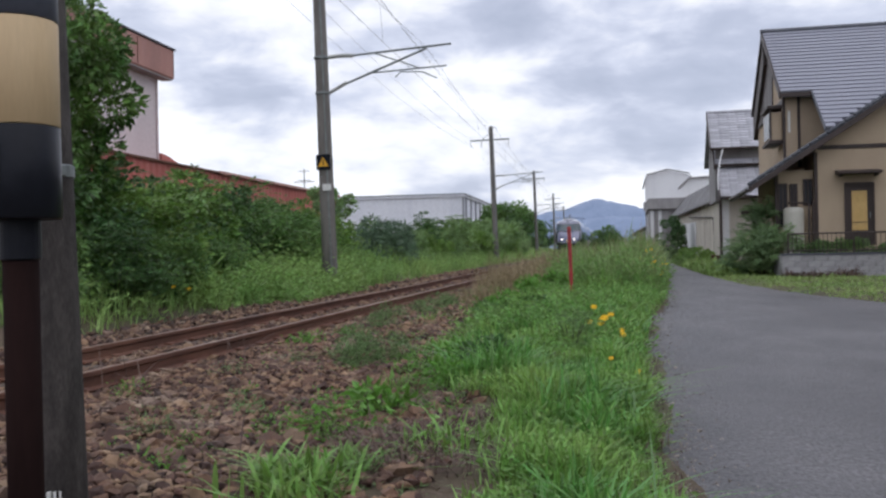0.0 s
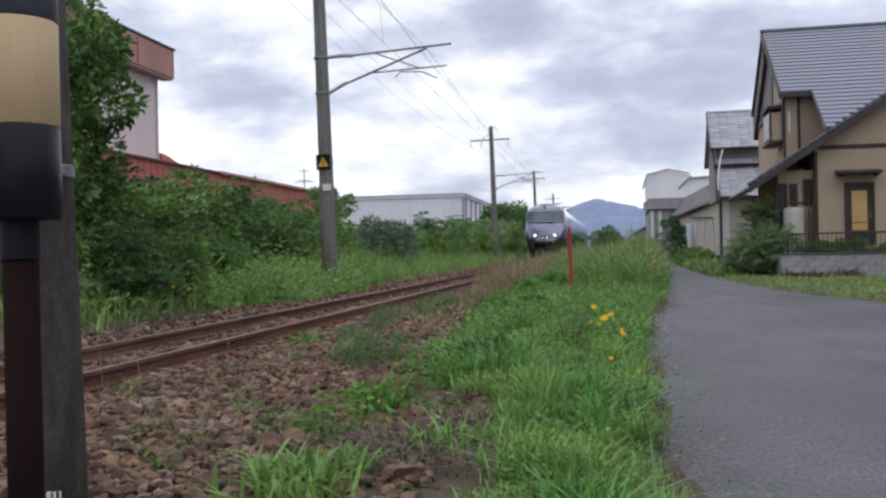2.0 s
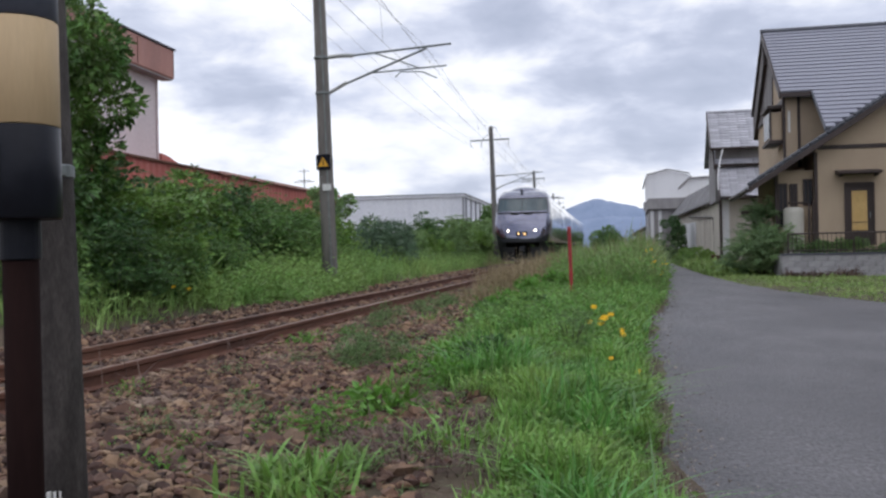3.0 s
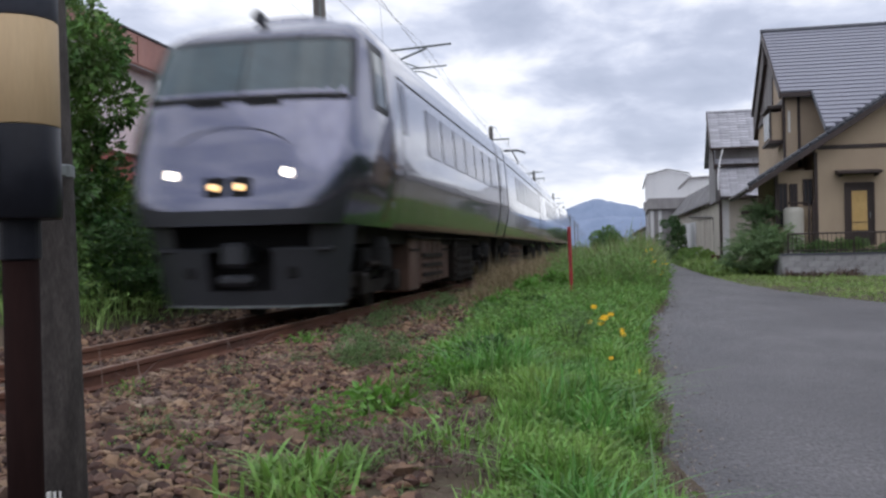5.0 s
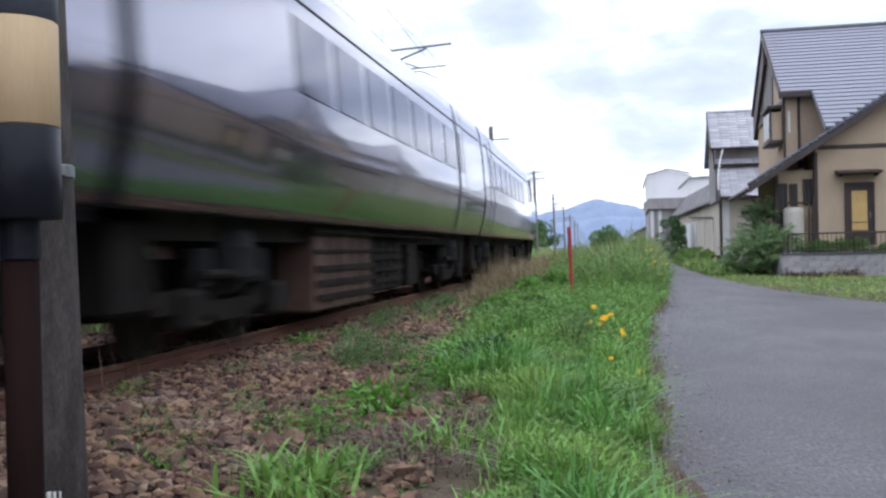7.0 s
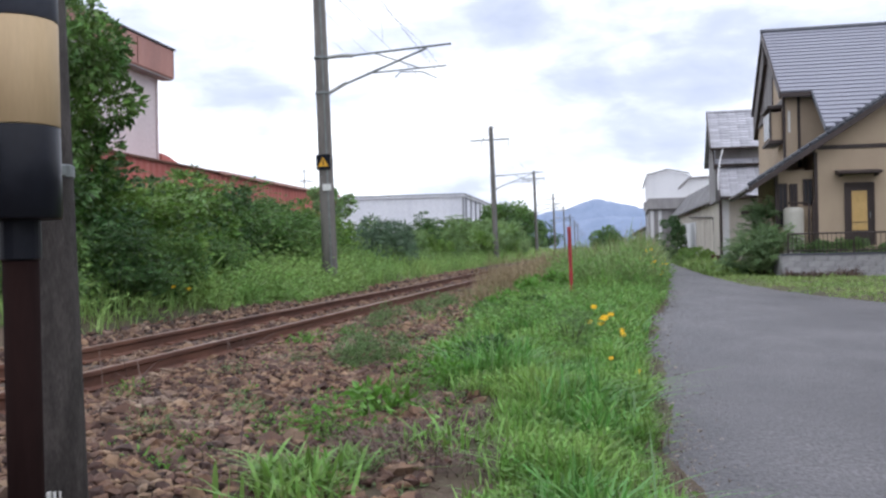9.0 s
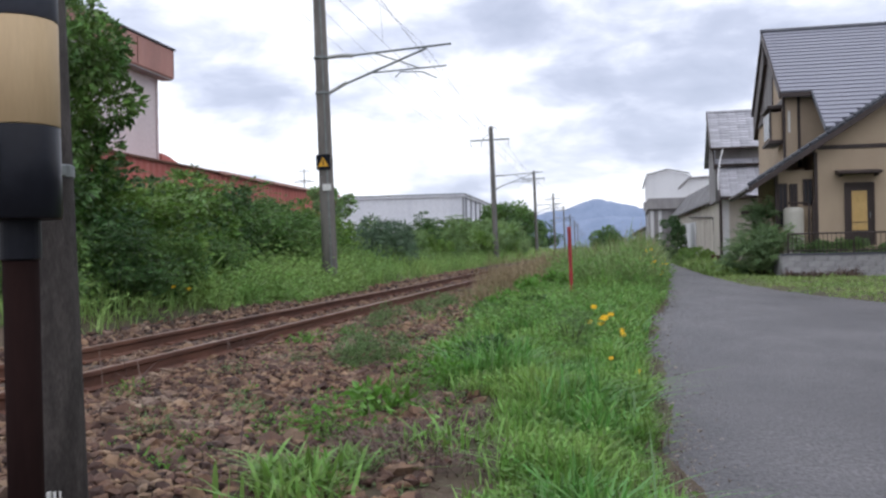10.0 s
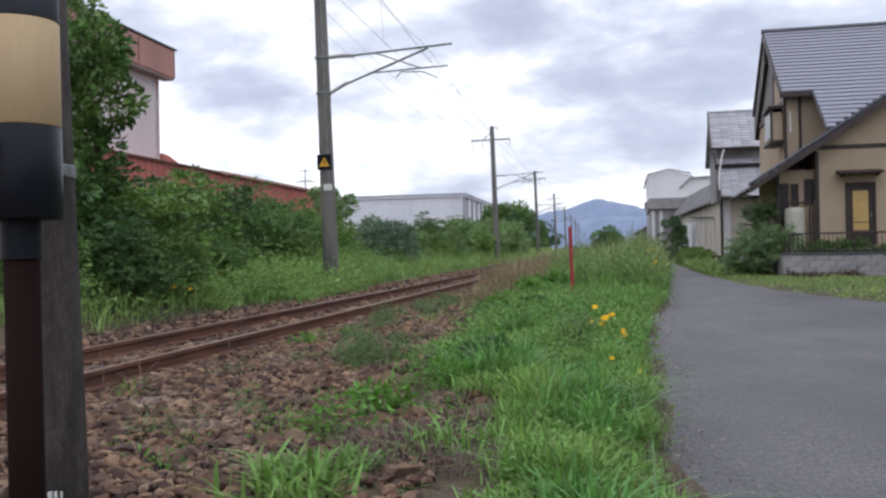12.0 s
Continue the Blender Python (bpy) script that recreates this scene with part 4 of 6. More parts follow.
def build_near_posts():
    p = thing("crossing_post", pose(-1.712, 2.6, 0.0, 0, -0.3, 0), "rust-brown crossing post with black and faded yellow sleeve", "post")
    bm = bmesh.new()
    lathe(bm, [(0.052, -0.3), (0.052, 1.12)], 24)
    part("tube", bm, M_BROWNP, p, "rust-brown painted steel tube")
    for f in p.children[0].data.polygons:
        f.use_smooth = len(f.vertices) == 4
    bm = bmesh.new()
    lathe(bm, [(0.054, 1.075), (0.060, 1.08), (0.060, 1.205), (0.056, 1.21)], 24)
    part("collar", bm, M_BLACKP, p)
    c = part("black_sleeve", lathe(bmesh.new(), [(0.116, 1.198), (0.122, 1.204), (0.122, 1.474), (0.118, 1.476)], 32), M_BLACKP, p, "glossy black band")
    part("sleeve_slot", cube(0.002, 0.022, -0.1235, -0.112, 1.30, 1.42, 0.002), M_BLACK, c)
    part("sleeve_seam", cube(-0.028, -0.022, -0.1225, -0.11, 1.21, 1.47, 0.001), M_BLACK, c)
    bm = bmesh.new()
    lathe(bm, [(0.118, 1.476), (0.122, 1.48), (0.122, 1.79), (0.118, 1.794)], 32)
    s = part("yellow_sleeve", bm, M_YELLOW, p, "faded yellow band with streaks")
    bm = bmesh.new()
    lathe(bm, [(0.118, 1.795), (0.1225, 1.80), (0.1225, 2.1), (0.118, 2.104)], 32)
    part("dark_sleeve", bm, M_SLATE, p)
    for o in p.children:
        if o.name.split(".")[0].endswith("sleeve"):
            for f in o.data.polygons:
                f.use_smooth = len(f.vertices) == 4
    q = thing("concrete_pole", pose(-2.195, 3.5, 0.0, 0, -1.0, 0), "dark weathered concrete pole beside the crossing post", "pole")
    bm = bmesh.new()
    lathe(bm, [(0.143, -0.4), (0.143, 0.0), (0.106, 3.4), (0.10, 3.41)], 32)
    part("shaft", bm, M_DKCONC, q)
    for f in q.children[0].data.polygons:
        f.use_smooth = len(f.vertices) == 4
    bm = bmesh.new()
    lathe(bm, [(0.128, 1.40), (0.134, 1.405), (0.134, 1.45), (0.128, 1.455)], 32)
    part("steel_band", bm, M_STEEL, q)
    part("band_clip", cube(0.09, 0.138, -0.09, -0.03, 1.405, 1.45, 0.004), M_STEEL, q)
    for k in range(3):
        part("tag_strip", cube(0.075 + 0.02 * k, 0.085 + 0.02 * k, -0.152 + 0.012 * k, -0.13, 0.06, 0.17, 0.001), M_WHITE, q)
    r = thing("red_marker_post", pose(-0.53, 20.2, 0.08, 0, -1.3, 0), "slim red painted marker post standing in the grass", "post")
    part("stake", cube(-0.038, 0.038, -0.03, 0.03, -0.3, 1.45, 0.012), M_RED, r)


# ------------------------------------------------------------ buildings
M_STUCCO = surface("beige_stucco", (0.483, 0.38, 0.27), (0.448, 0.351, 0.253), 0.7, 0.9, 0, 0.35, 70, stain=(0.414, 0.322, 0.23), stain_scale=0.3)
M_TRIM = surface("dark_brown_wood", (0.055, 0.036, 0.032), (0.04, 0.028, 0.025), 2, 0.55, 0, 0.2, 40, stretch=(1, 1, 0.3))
M_TILE = surface("grey_roof_tile", (0.302, 0.308, 0.365), (0.245, 0.251, 0.302), 1.2, 0.42, 0.1, 0.15, 40, rnd=0.15, island=0.12)
M_RIDGE = surface("dark_ridge_tile", (0.10, 0.105, 0.125), (0.075, 0.08, 0.095), 2, 0.45, 0.1, 0.2, 40)
M_PANE = glassy("window_pane", (0.025, 0.03, 0.04), 0.25, 0.4)
M_BLIND = surface("ochre_door_blind", (0.62, 0.42, 0.16), (0.55, 0.36, 0.13), 2, 0.6, 0, 0.05, 30)
M_BLOCK = surface("grey_block", (0.40, 0.395, 0.40), (0.28, 0.275, 0.28), 2.2, 0.9, 0, 0.4, 40, stain=(0.12, 0.115, 0.11), stain_scale=2.0, rnd=0.12)
M_OLDROOF = surface("weathered_slate_sheet", (0.454, 0.454, 0.497), (0.313, 0.313, 0.346), 1.6, 0.7, 0, 0.25, 30, stain=(0.184, 0.178, 0.194), stain_scale=4.5, rnd=0.2)
M_OLDWALL = surface("aged_cream_plaster", (0.57, 0.524, 0.456), (0.479, 0.439, 0.382), 0.8, 0.9, 0, 0.3, 40, stain=(0.376, 0.331, 0.285), stain_scale=0.6, stretch=(1, 1, 0.4))
M_WHITEWALL = surface("white_siding", (0.74, 0.74, 0.75), (0.66, 0.66, 0.68), 0.6, 0.7, 0, 0.1, 30, stretch=(1, 1, 0.4))
M_GREYWALL = surface("grey_board", (0.33, 0.319, 0.319), (0.242, 0.231, 0.237), 1, 0.85, 0, 0.2, 30, stain=(0.165, 0.154, 0.154), stretch=(1, 1, 0.3))
M_OLDGREY = surface("weathered_grey_roof", (0.21, 0.205, 0.21), (0.14, 0.135, 0.14), 1.2, 0.85, 0, 0.3, 20, stain=(0.10, 0.095, 0.095), stain_scale=0.8)
M_DKRED = surface("dark_red_plastic", (0.10, 0.015, 0.015), (0.07, 0.012, 0.012), 3, 0.5, 0, 0.05, 30)
M_PINKFASCIA = surface("salmon_fascia", (0.42, 0.215, 0.18), (0.37, 0.185, 0.155), 0.5, 0.7, 0, 0.1, 20, stain=(0.30, 0.16, 0.14), stretch=(1, 1, 0.3))
M_PALEWALL = surface("pale_pink_wall", (0.62, 0.56, 0.57), (0.56, 0.50, 0.51), 0.4, 0.8, 0, 0.1, 20, stretch=(1, 1, 0.3))
M_REDSHEET = surface("red_corrugated_sheet", (0.47, 0.14, 0.115), (0.38, 0.115, 0.095), 0.6, 0.7, 0.0, 0.1, 20, stain=(0.32, 0.12, 0.095), stretch=(1, 1, 0.2))
M_HALL = surface("pale_grey_hall_sheet", (0.72, 0.73, 0.78), (0.66, 0.67, 0.73), 0.2, 0.6, 0.05, 0.05, 10, stretch=(1, 1, 0.2))
M_HALLROOF = surface("grey_hall_roof", (0.33, 0.34, 0.37), (0.28, 0.29, 0.32), 0.3, 0.6, 0.1, 0.05, 10)
M_TANK = surface("cream_tank", (0.52, 0.50, 0.44), (0.46, 0.44, 0.39), 2, 0.5, 0, 0.05, 30)


def corrugated(bm, p0, p1, z0, z1, pitch, depth, n_out):
    """A ribbed sheet wall between two plan points."""
    p0, p1 = Vector((*p0, 0)), Vector((*p1, 0))
    d = p1 - p0
    n = max(2, int(d.length / pitch))
    out = Vector((*n_out, 0))
    lo, hi = [], []
    for i in range(n * 4 + 1):
        t = i / (n * 4)
        k = (0, 0, 1, 1)[i % 4]
        q = p0 + d * t + out * depth * k
        lo.append(bm.verts.new((q.x, q.y, z0)))
        hi.append(bm.verts.new((q.x, q.y, z1(t) if callable(z1) else z1)))
    for i in range(n * 4):
        bm.faces.new((lo[i], lo[i + 1], hi[i + 1], hi[i]))
    return bm


def build_factory():
    f = thing("factory", pose(0, 0, 0), "long factory with red ribbed wall and salmon roof band", "factory")
    # low hall along the track
    part("red_wall", corrugated(bmesh.new(), (-18, 20), (-18, 64), 0, 5.05, 0.55, 0.07, (1, 0)), M_REDSHEET, f, "faded red ribbed sheet wall")
    part("wall_core", cube(-23, -18.06, 20, 64, 0, 4.95), M_REDSHEET, f)
    bm = bmesh.new()
    prism(bm, [(-18.0 + 0.25, 4.98), (-18.0 + 0.25, 5.12), (-24, 5.3), (-24, 5.2)], "y", 43.0, 64.3)
    part("low_roof", bm, M_PINKFASCIA, f)
    part("eave_rail", cube(-17.93, -17.83, 20, 64.3, 4.98, 5.1, 0.02), M_RUST, f)
    # tall block
    part("upper_wall", cube(-34, -20.6, 14, 42.2, 0, 9.7), M_PALEWALL, f, "pale pink rendered upper wall")
    b = part("roof_band", cube(-35, -20.0, 12, 42.9, 9.62, 11.0, 0.05), M_PINKFASCIA, f, "salmon sheet parapet band")
    part("band_cap", cube(-35.1, -19.93, 11.9, 43.0, 11.0, 11.1, 0.02), M_RIDGE, b)
    for y in np.arange(14, 43, 3.6):
        part("band_joint", cube(-20.005, -19.985, y - 0.02, y + 0.02, 9.7, 10.9), M_RUST, b)
    part("soffit", cube(-20.6, -20.05, 12.2, 42.8, 9.54, 9.61), M_GREYWALL, f)
    bm = bmesh.new()
    tube(bm, [(-20.53, 42.1, 5.2), (-20.53, 42.1, 9.5)], 0.05, 6)
    part("downpipe", bm, M_PALEWALL, f)
    bm = bmesh.new()
    prism(bm, [(42.2, 4.9), (42.2, 6.0), (43.0, 5.9), (47.0, 4.95)], "x", -22.5, -20.4)
    part("stair_roof", bm, M_REDSHEET, f, "red pitched lean-to roof")
    # aerial
    a = thing("roof_aerial", pose(-20, 63.2, 4.6), "thin grey roof aerial mast", "aerial")
    part("mast", tube(bmesh.new(), [(0, 0, 0), (0, 0, 2.35)], 0.04, 6), M_STEEL, a)
    for z, w in ((1.45, 0.75), (1.55, 0.45), (2.2, 0.4)):
        part("element", tube(bmesh.new(), [(-w, 0, z), (w, 0, z)], 0.025, 5), M_STEEL, a)


def build_hall():
    h = thing("warehouse", pose(0, 0, 0), "pale grey sheet-clad warehouse with low roof", "warehouse")
    x0, x1, y0, y1, e = -46.0, -22.0, 157.0, 215.0, 10.1
    bm = bmesh.new()
    corrugated(bm, (x0, y0), (x1, y0), 0, e, 1.2, 0.02, (0, -1))
    part("front_wall", bm, M_HALL, h)
    part("core", cube(x0, x1 - 0.05, y0 + 0.06, y1, 0, e - 0.05), M_HALL, h)
    part("fascia", cube(x0 - 0.3, x1 + 0.3, y0 - 0.3, y1, e - 0.05, e + 0.35, 0.03), M_HALL, h)
    part("roof_sheet", cube(x0 - 0.4, x1 + 0.45, y0 - 0.4, y1 + 0.3, e + 0.36, e + 0.55, 0.03), M_HALLROOF, h)
    for y in np.arange(y0 + 3, y1, 6.5):
        part("side_post", cube(x1 - 0.05, x1 + 0.25, y, y + 0.5, 0, e - 0.06), M_HALLROOF, h)
    part("corner_trim", cube(x1 - 0.12, x1 + 0.2, y0 - 0.15, y0 + 0.2, 0, e - 0.06), M_HALLROOF, h)


def tiled(parent, bm_name, u0, u1, p_top, p_bot, rows, cols, material, clip=None, thick=0.045, name="tile", limit=None):
    """Courses of tiles on a slope, from ridge p_top=(v, z) to eave p_bot, between u0 and u1."""
    tv, tz = p_top
    dv, dz = p_bot[0] - tv, p_bot[1] - tz
    L = math.hypot(dv, dz)
    nv, nz = -dz / L, dv / L
    if nz < 0:
        nv, nz = -nv, -nz
    cw = (u1 - u0) / cols
    mesh = None
    made = 0
    for j in range(rows):
        for i in range(cols):
            ua = u0 + cw * i
            if clip and not clip(ua + cw / 2, tv + dv * (j + 0.5) / rows):
                continue
            if mesh is None:
                bm = bmesh.new()
                l = L / rows
                # a tile in its own space: x across, y down the slope, z out
                prism(bm, [(-0.04 * l, -0.004), (l * 1.04, thick * 0.45), (l * 1.04, thick * 1.45), (-0.04 * l, thick * 0.9)], "x", 0.0015, cw - 0.0015)
                bmesh.ops.recalc_face_normals(bm, faces=bm.faces)
                mesh = bpy.data.meshes.new(name)
                bm.to_mesh(mesh)
                bm.free()
                mesh.materials.append(material)
            ob = new(name, mesh)
            ob.parent = parent
            ax = Vector((1, 0, 0))
            ay = Vector((0, dv / L, dz / L))
            az_ = Vector((0, nv, nz))
            q = Vector((ua, tv + dv * j / rows, tz + dz * j / rows)) + az_ * 0.01
            ob.matrix_basis = Matrix(((ax.x, ay.x, az_.x, q.x), (ax.y, ay.y, az_.y, q.y), (ax.z, ay.z, az_.z, q.z), (0, 0, 0, 1)))
            made += 1
    return made


def slab(bm, u0, u1, p_top, p_bot, t):
    """A roof board of thickness t under the slope from p_top to p_bot."""
    prism(bm, [p_top, p_bot, (p_bot[0], p_bot[1] - t), (p_top[0], p_top[1] - t)], "x", u0, u1)
    return bm


H1 = pose(7.51, 34.0, 0.0, 0, 0, -3)


def house_window(parent, u0, u1, v, z0, z1, out=-1):
    """A dark-framed sash in a wall that faces -v."""
    w = part("window", cube(u0, u1, v + 0.02 * out, v + 0.06, z0, z1), M_PANE, parent, "dark sash window")
    t = 0.06
    for a, b, c, d in ((u0 - t, u1 + t, z0 - t, z0), (u0 - t, u1 + t, z1, z1 + t), (u0 - t, u0, z0, z1), (u1, u1 + t, z0, z1), ((u0 + u1) / 2 - 0.03, (u0 + u1) / 2 + 0.03, z0, z1)):
        part("window_frame", cube(a, b, v - 0.07, v + 0.03, c, d, 0.006), M_TRIM, w)
    return w


def build_house():
    h = thing("beige_house", H1, "two-storey beige stucco house with grey tiled roof", "house")
    # front wing: gable wall with the door
    k = 0.645                                  # rise of the wing's roof
    ridge_u, eave_u, eave_z = 4.6, -2.28, 3.05
    zr = eave_z + (ridge_u - eave_u) * k
    bm = bmesh.new()
    top = lambda u: eave_z + (u - eave_u) * k - 0.22
    prism(bm, [(0, 0.62), (9.2, 0.62), (9.2, top(0)), (ridge_u, top(ridge_u)), (0, top(0))], "y", 0, 6.0)
    part("wing_wall", bm, M_STUCCO, h, "beige stucco gable wall")
    part("corner_board", cube(-0.05, 0.06, -0.02, 0.12, 0.62, top(0) - 0.1, 0.006), M_TRIM, h)
    part("belt_board", cube(0.06, 9.2, -0.035, 0.05, 4.28, 4.42, 0.008), M_TRIM, h, "dark brown belt board")
    # recessed part of the ground floor
    part("side_wall", cube(-1.25, -0.02, 0.35, 6.0, 0.62, 3.62), M_STUCCO, h)
    part("side_corner", cube(-1.30, -1.19, 0.31, 0.45, 0.62, 3.6, 0.006), M_TRIM, h)
    house_window(h, -1.14, -0.95, 0.35, 1.72, 3.12)
    house_window(h, -0.76, -0.62, 0.35, 2.42, 3.1)
    house_window(h, -0.32, -0.12, 0.35, 2.45, 3.25)
    # wing roof, two slopes
    for sgn in (1, -1):
        bm = bmesh.new()
        e = (eave_u, eave_z) if sgn > 0 else (2 * ridge_u - eave_u, eave_z)
        prism(bm, [e, (ridge_u, zr), (ridge_u, zr - 0.2), (e[0], e[1] - 0.2)], "y", -0.62, 6.2)
        part("wing_roof", bm, M_RIDGE, h, "dark grey roof board")
    # verge of half-round tiles and barge board
    n = 24
    for i in range(n):
        a = (i + 0.5) / n
        u, z = eave_u + (ridge_u - eave_u) * a, eave_z + (zr - eave_z) * a
        bm = bmesh.new()
        box(bm, -0.165, 0.165, -0.16, 0.14, -0.02, 0.10, 0.035, Matrix.Translation((u, -0.52, z + 0.03)) @ Matrix.Rotation(-math.atan(k), 4, "Y"))
        part("verge_tile", bm, M_RIDGE, h)
    bm = bmesh.new()
    prism(bm, [(eave_u, eave_z - 0.22), (eave_u, eave_z - 0.02), (ridge_u, zr - 0.02), (ridge_u, zr - 0.24)], "y", -0.66, -0.60)
    part("barge_board", bm, M_TRIM, h)
    part("eave_gutter", tube(bmesh.new(), [(eave_u - 0.06, -0.55, eave_z - 0.12), (eave_u - 0.06, 6.0, eave_z - 0.12)], 0.06, 8), M_TRIM, h)
    part("gutter_pipe", tube(bmesh.new(), [(eave_u + 0.0, 0.9, eave_z - 0.2), (-1.4, 1.3, eave_z - 0.32), (-1.4, 1.4, 0.7)], 0.035, 6), M_TRIM, h)
    # door with hood
    d = part("door", cube(0.98, 1.78, -0.03, 0.08, 0.98, 3.0, 0.008), M_TRIM, h, "dark brown glazed door with ochre blind")
    part("door_blind", cube(1.13, 1.62, -0.045, -0.028, 1.48, 2.83), M_BLIND, d, "ochre blind behind glass")
    part("door_rail", cube(1.13, 1.62, -0.055, -0.04, 1.74, 1.77), M_TRIM, d)
    for a, b, c, e in ((0.90, 0.98, 0.98, 3.12), (1.78, 1.86, 0.98, 3.12), (0.90, 1.86, 3.0, 3.12)):
        part("door_frame", cube(a, b, -0.07, 0.05, c, e, 0.008), M_TRIM, d)
    part("door_handle", tube(bmesh.new(), [(1.70, -0.09, 1.9), (1.70, -0.09, 2.1)], 0.015, 6), M_STEEL, d, "steel handle")
    bm = bmesh.new()
    prism(bm, [(-0.62, 3.40), (-0.62, 3.46), (0.0, 3.56), (0.0, 3.40)], "x", 0.62, 2.02)
    part("door_hood", bm, M_TRIM, h, "thin dark hood over the door")
    for u in (0.75, 1.9):
        part("hood_bracket", cube(u - 0.04, u + 0.04, -0.4, 0, 3.32, 3.4, 0.006), M_TRIM, h)
    # upper storey
    part("upper_wall", cube(-0.62, 9.5, 2.5, 11.0, 3.3, 6.75), M_STUCCO, h, "beige stucco upper storey")
    bm = bmesh.new()
    prism(bm, [(2.5, 6.7), (11.0, 6.7), (7.1, 9.5)], "x", -0.62, 9.5)
    part("gable_wall", bm, M_STUCCO, h)
    # dark panel paints the roof overhang's shade onto the gable's rear half
    bm = bmesh.new()
    prism(bm, [(7.1, 9.68), (11.0, 7.1), (11.0, 6.3), (5.7, 6.3), (5.6, 8.75)], "x", -0.66, -0.61)
    part("gable_boarding", bm, M_TRIM, h, "dark brown gable panel imitating shade under the overhang")
    for u in (-0.66, -0.14):
        part("corner_board", cube(u - 0.05, u + 0.05, 2.45, 2.54, 3.9, 6.5, 0.006), M_TRIM, h)
    part("gable_tie", cube(-0.70, -0.60, 2.55, 11.0, 6.3, 6.5, 0.01), M_TRIM, h)
    # oriel on the gable end towards the track
    bay = part("oriel", cube(-1.12, -0.70, 2.7, 4.6, 4.95, 6.0, 0.02), M_STUCCO, h)
    part("oriel_roof", cube(-1.24, -0.68, 2.55, 4.75, 6.12, 6.24, 0.02), M_TRIM, bay)
    part("oriel_sill", cube(-1.2, -0.68, 2.6, 4.7, 4.83, 4.95, 0.02), M_TRIM, bay)
    part("oriel_frame", cube(-1.14, -1.08, 2.66, 2.72, 4.95, 6.12, 0.01), M_TRIM, bay)
    part("oriel_pane", cube(-1.15, -1.1, 2.8, 4.5, 5.05, 6.0), M_PANE, bay)
    part("narrow_light", cube(-0.52, -0.44, 2.47, 2.54, 5.2, 6.0), M_WHITE, h, "narrow pale window slit")
    # main roof
    t = (7.1, 9.87)
    slope = 0.645
    zf = lambda v: t[1] - (t[0] - v) * slope
    eb = (11.3, 7.15)
    roof = part("roof", slab(bmesh.new(), -0.82, 0.26, t, (2.0, zf(2.0)), 0.16), M_RIDGE, h, "grey tiled gable roof")
    valley = lambda v: (zf(v) - eave_z) / k + eave_u
    bm = bmesh.new()
    ring = ((0.26, -0.58), (valley(-0.58) + 0.1, -0.58), (valley(7.1), 7.1), (0.26, 7.1))
    hi, lo = [bm.verts.new((u, v, zf(v))) for u, v in ring], [bm.verts.new((u, v, zf(v) - 0.16)) for u, v in ring]
    bm.faces.new(hi)
    bm.faces.new(lo[::-1])
    for i in range(4):
        bm.faces.new((hi[i], lo[i], lo[(i + 1) % 4], hi[(i + 1) % 4]))
    part("roof_board", bm, M_RIDGE, h)
    # rear soffit, deepened so its dark board imitates shade below the slope
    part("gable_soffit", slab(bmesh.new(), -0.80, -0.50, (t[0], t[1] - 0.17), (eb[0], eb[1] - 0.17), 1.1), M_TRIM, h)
    part("roof_board", slab(bmesh.new(), -0.82, 9.9, t, eb, 0.16), M_RIDGE, h)
    for e in ((2.0, zf(2.0)), eb):
        part("barge_board", slab(bmesh.new(), -0.88, -0.82, (t[0], t[1] + 0.05), (e[0], e[1] + 0.05), 0.25), M_TRIM, h)
    part("step_verge", slab(bmesh.new(), 0.22, 0.32, (2.0, zf(2.0) + 0.07), (-0.6, zf(-0.6) + 0.07), 0.14), M_RIDGE, h)
    part("eave_trim", cube(-0.84, 0.28, 1.94, 2.04, zf(2.0) - 0.14, zf(2.0) + 0.02, 0.01), M_TRIM, h)
    part("ridge_cap", tube(bmesh.new(), [(-0.9, 7.1, 9.97), (9.9, 7.1, 9.97)], 0.11, 8), M_RIDGE, h)
    tiled(roof, "tile", -0.82, 0.26, t, (2.0, zf(2.0)), 18, 4, M_TILE, thick=0.07)
    tiled(roof, "tile", 0.26, 5.36, t, (-0.58, zf(-0.58)), 27, 17, M_TILE, clip=lambda u, v: zf(v) > eave_z + (u - eave_u) * k + 0.1, thick=0.07)
    # tank and pipes at the recess
    w = thing("water_tank", H1 @ pose(-0.78, -0.2, 0.62), "cream upright boiler tank beside the house wall", "tank")
    bm = bmesh.new()
    lathe(bm, [(0.30, 0.0), (0.33, 0.03), (0.33, 1.55), (0.30, 1.66), (0.15, 1.70)], 24)
    part("drum", bm, M_TANK, w)
    part("pipe", tube(bmesh.new(), [(-0.2, 0, 1.7), (-0.2, 0.0, 1.85), (0.42, 0, 1.85), (0.5, 0, 1.75), (0.5, 0, 0.0)], 0.035, 6), M_TRIM, w)
    part("pipe", tube(bmesh.new(), [(0.66, 0.1, 0), (0.66, 0.1, 1.9)], 0.05, 6), M_TRIM, w)


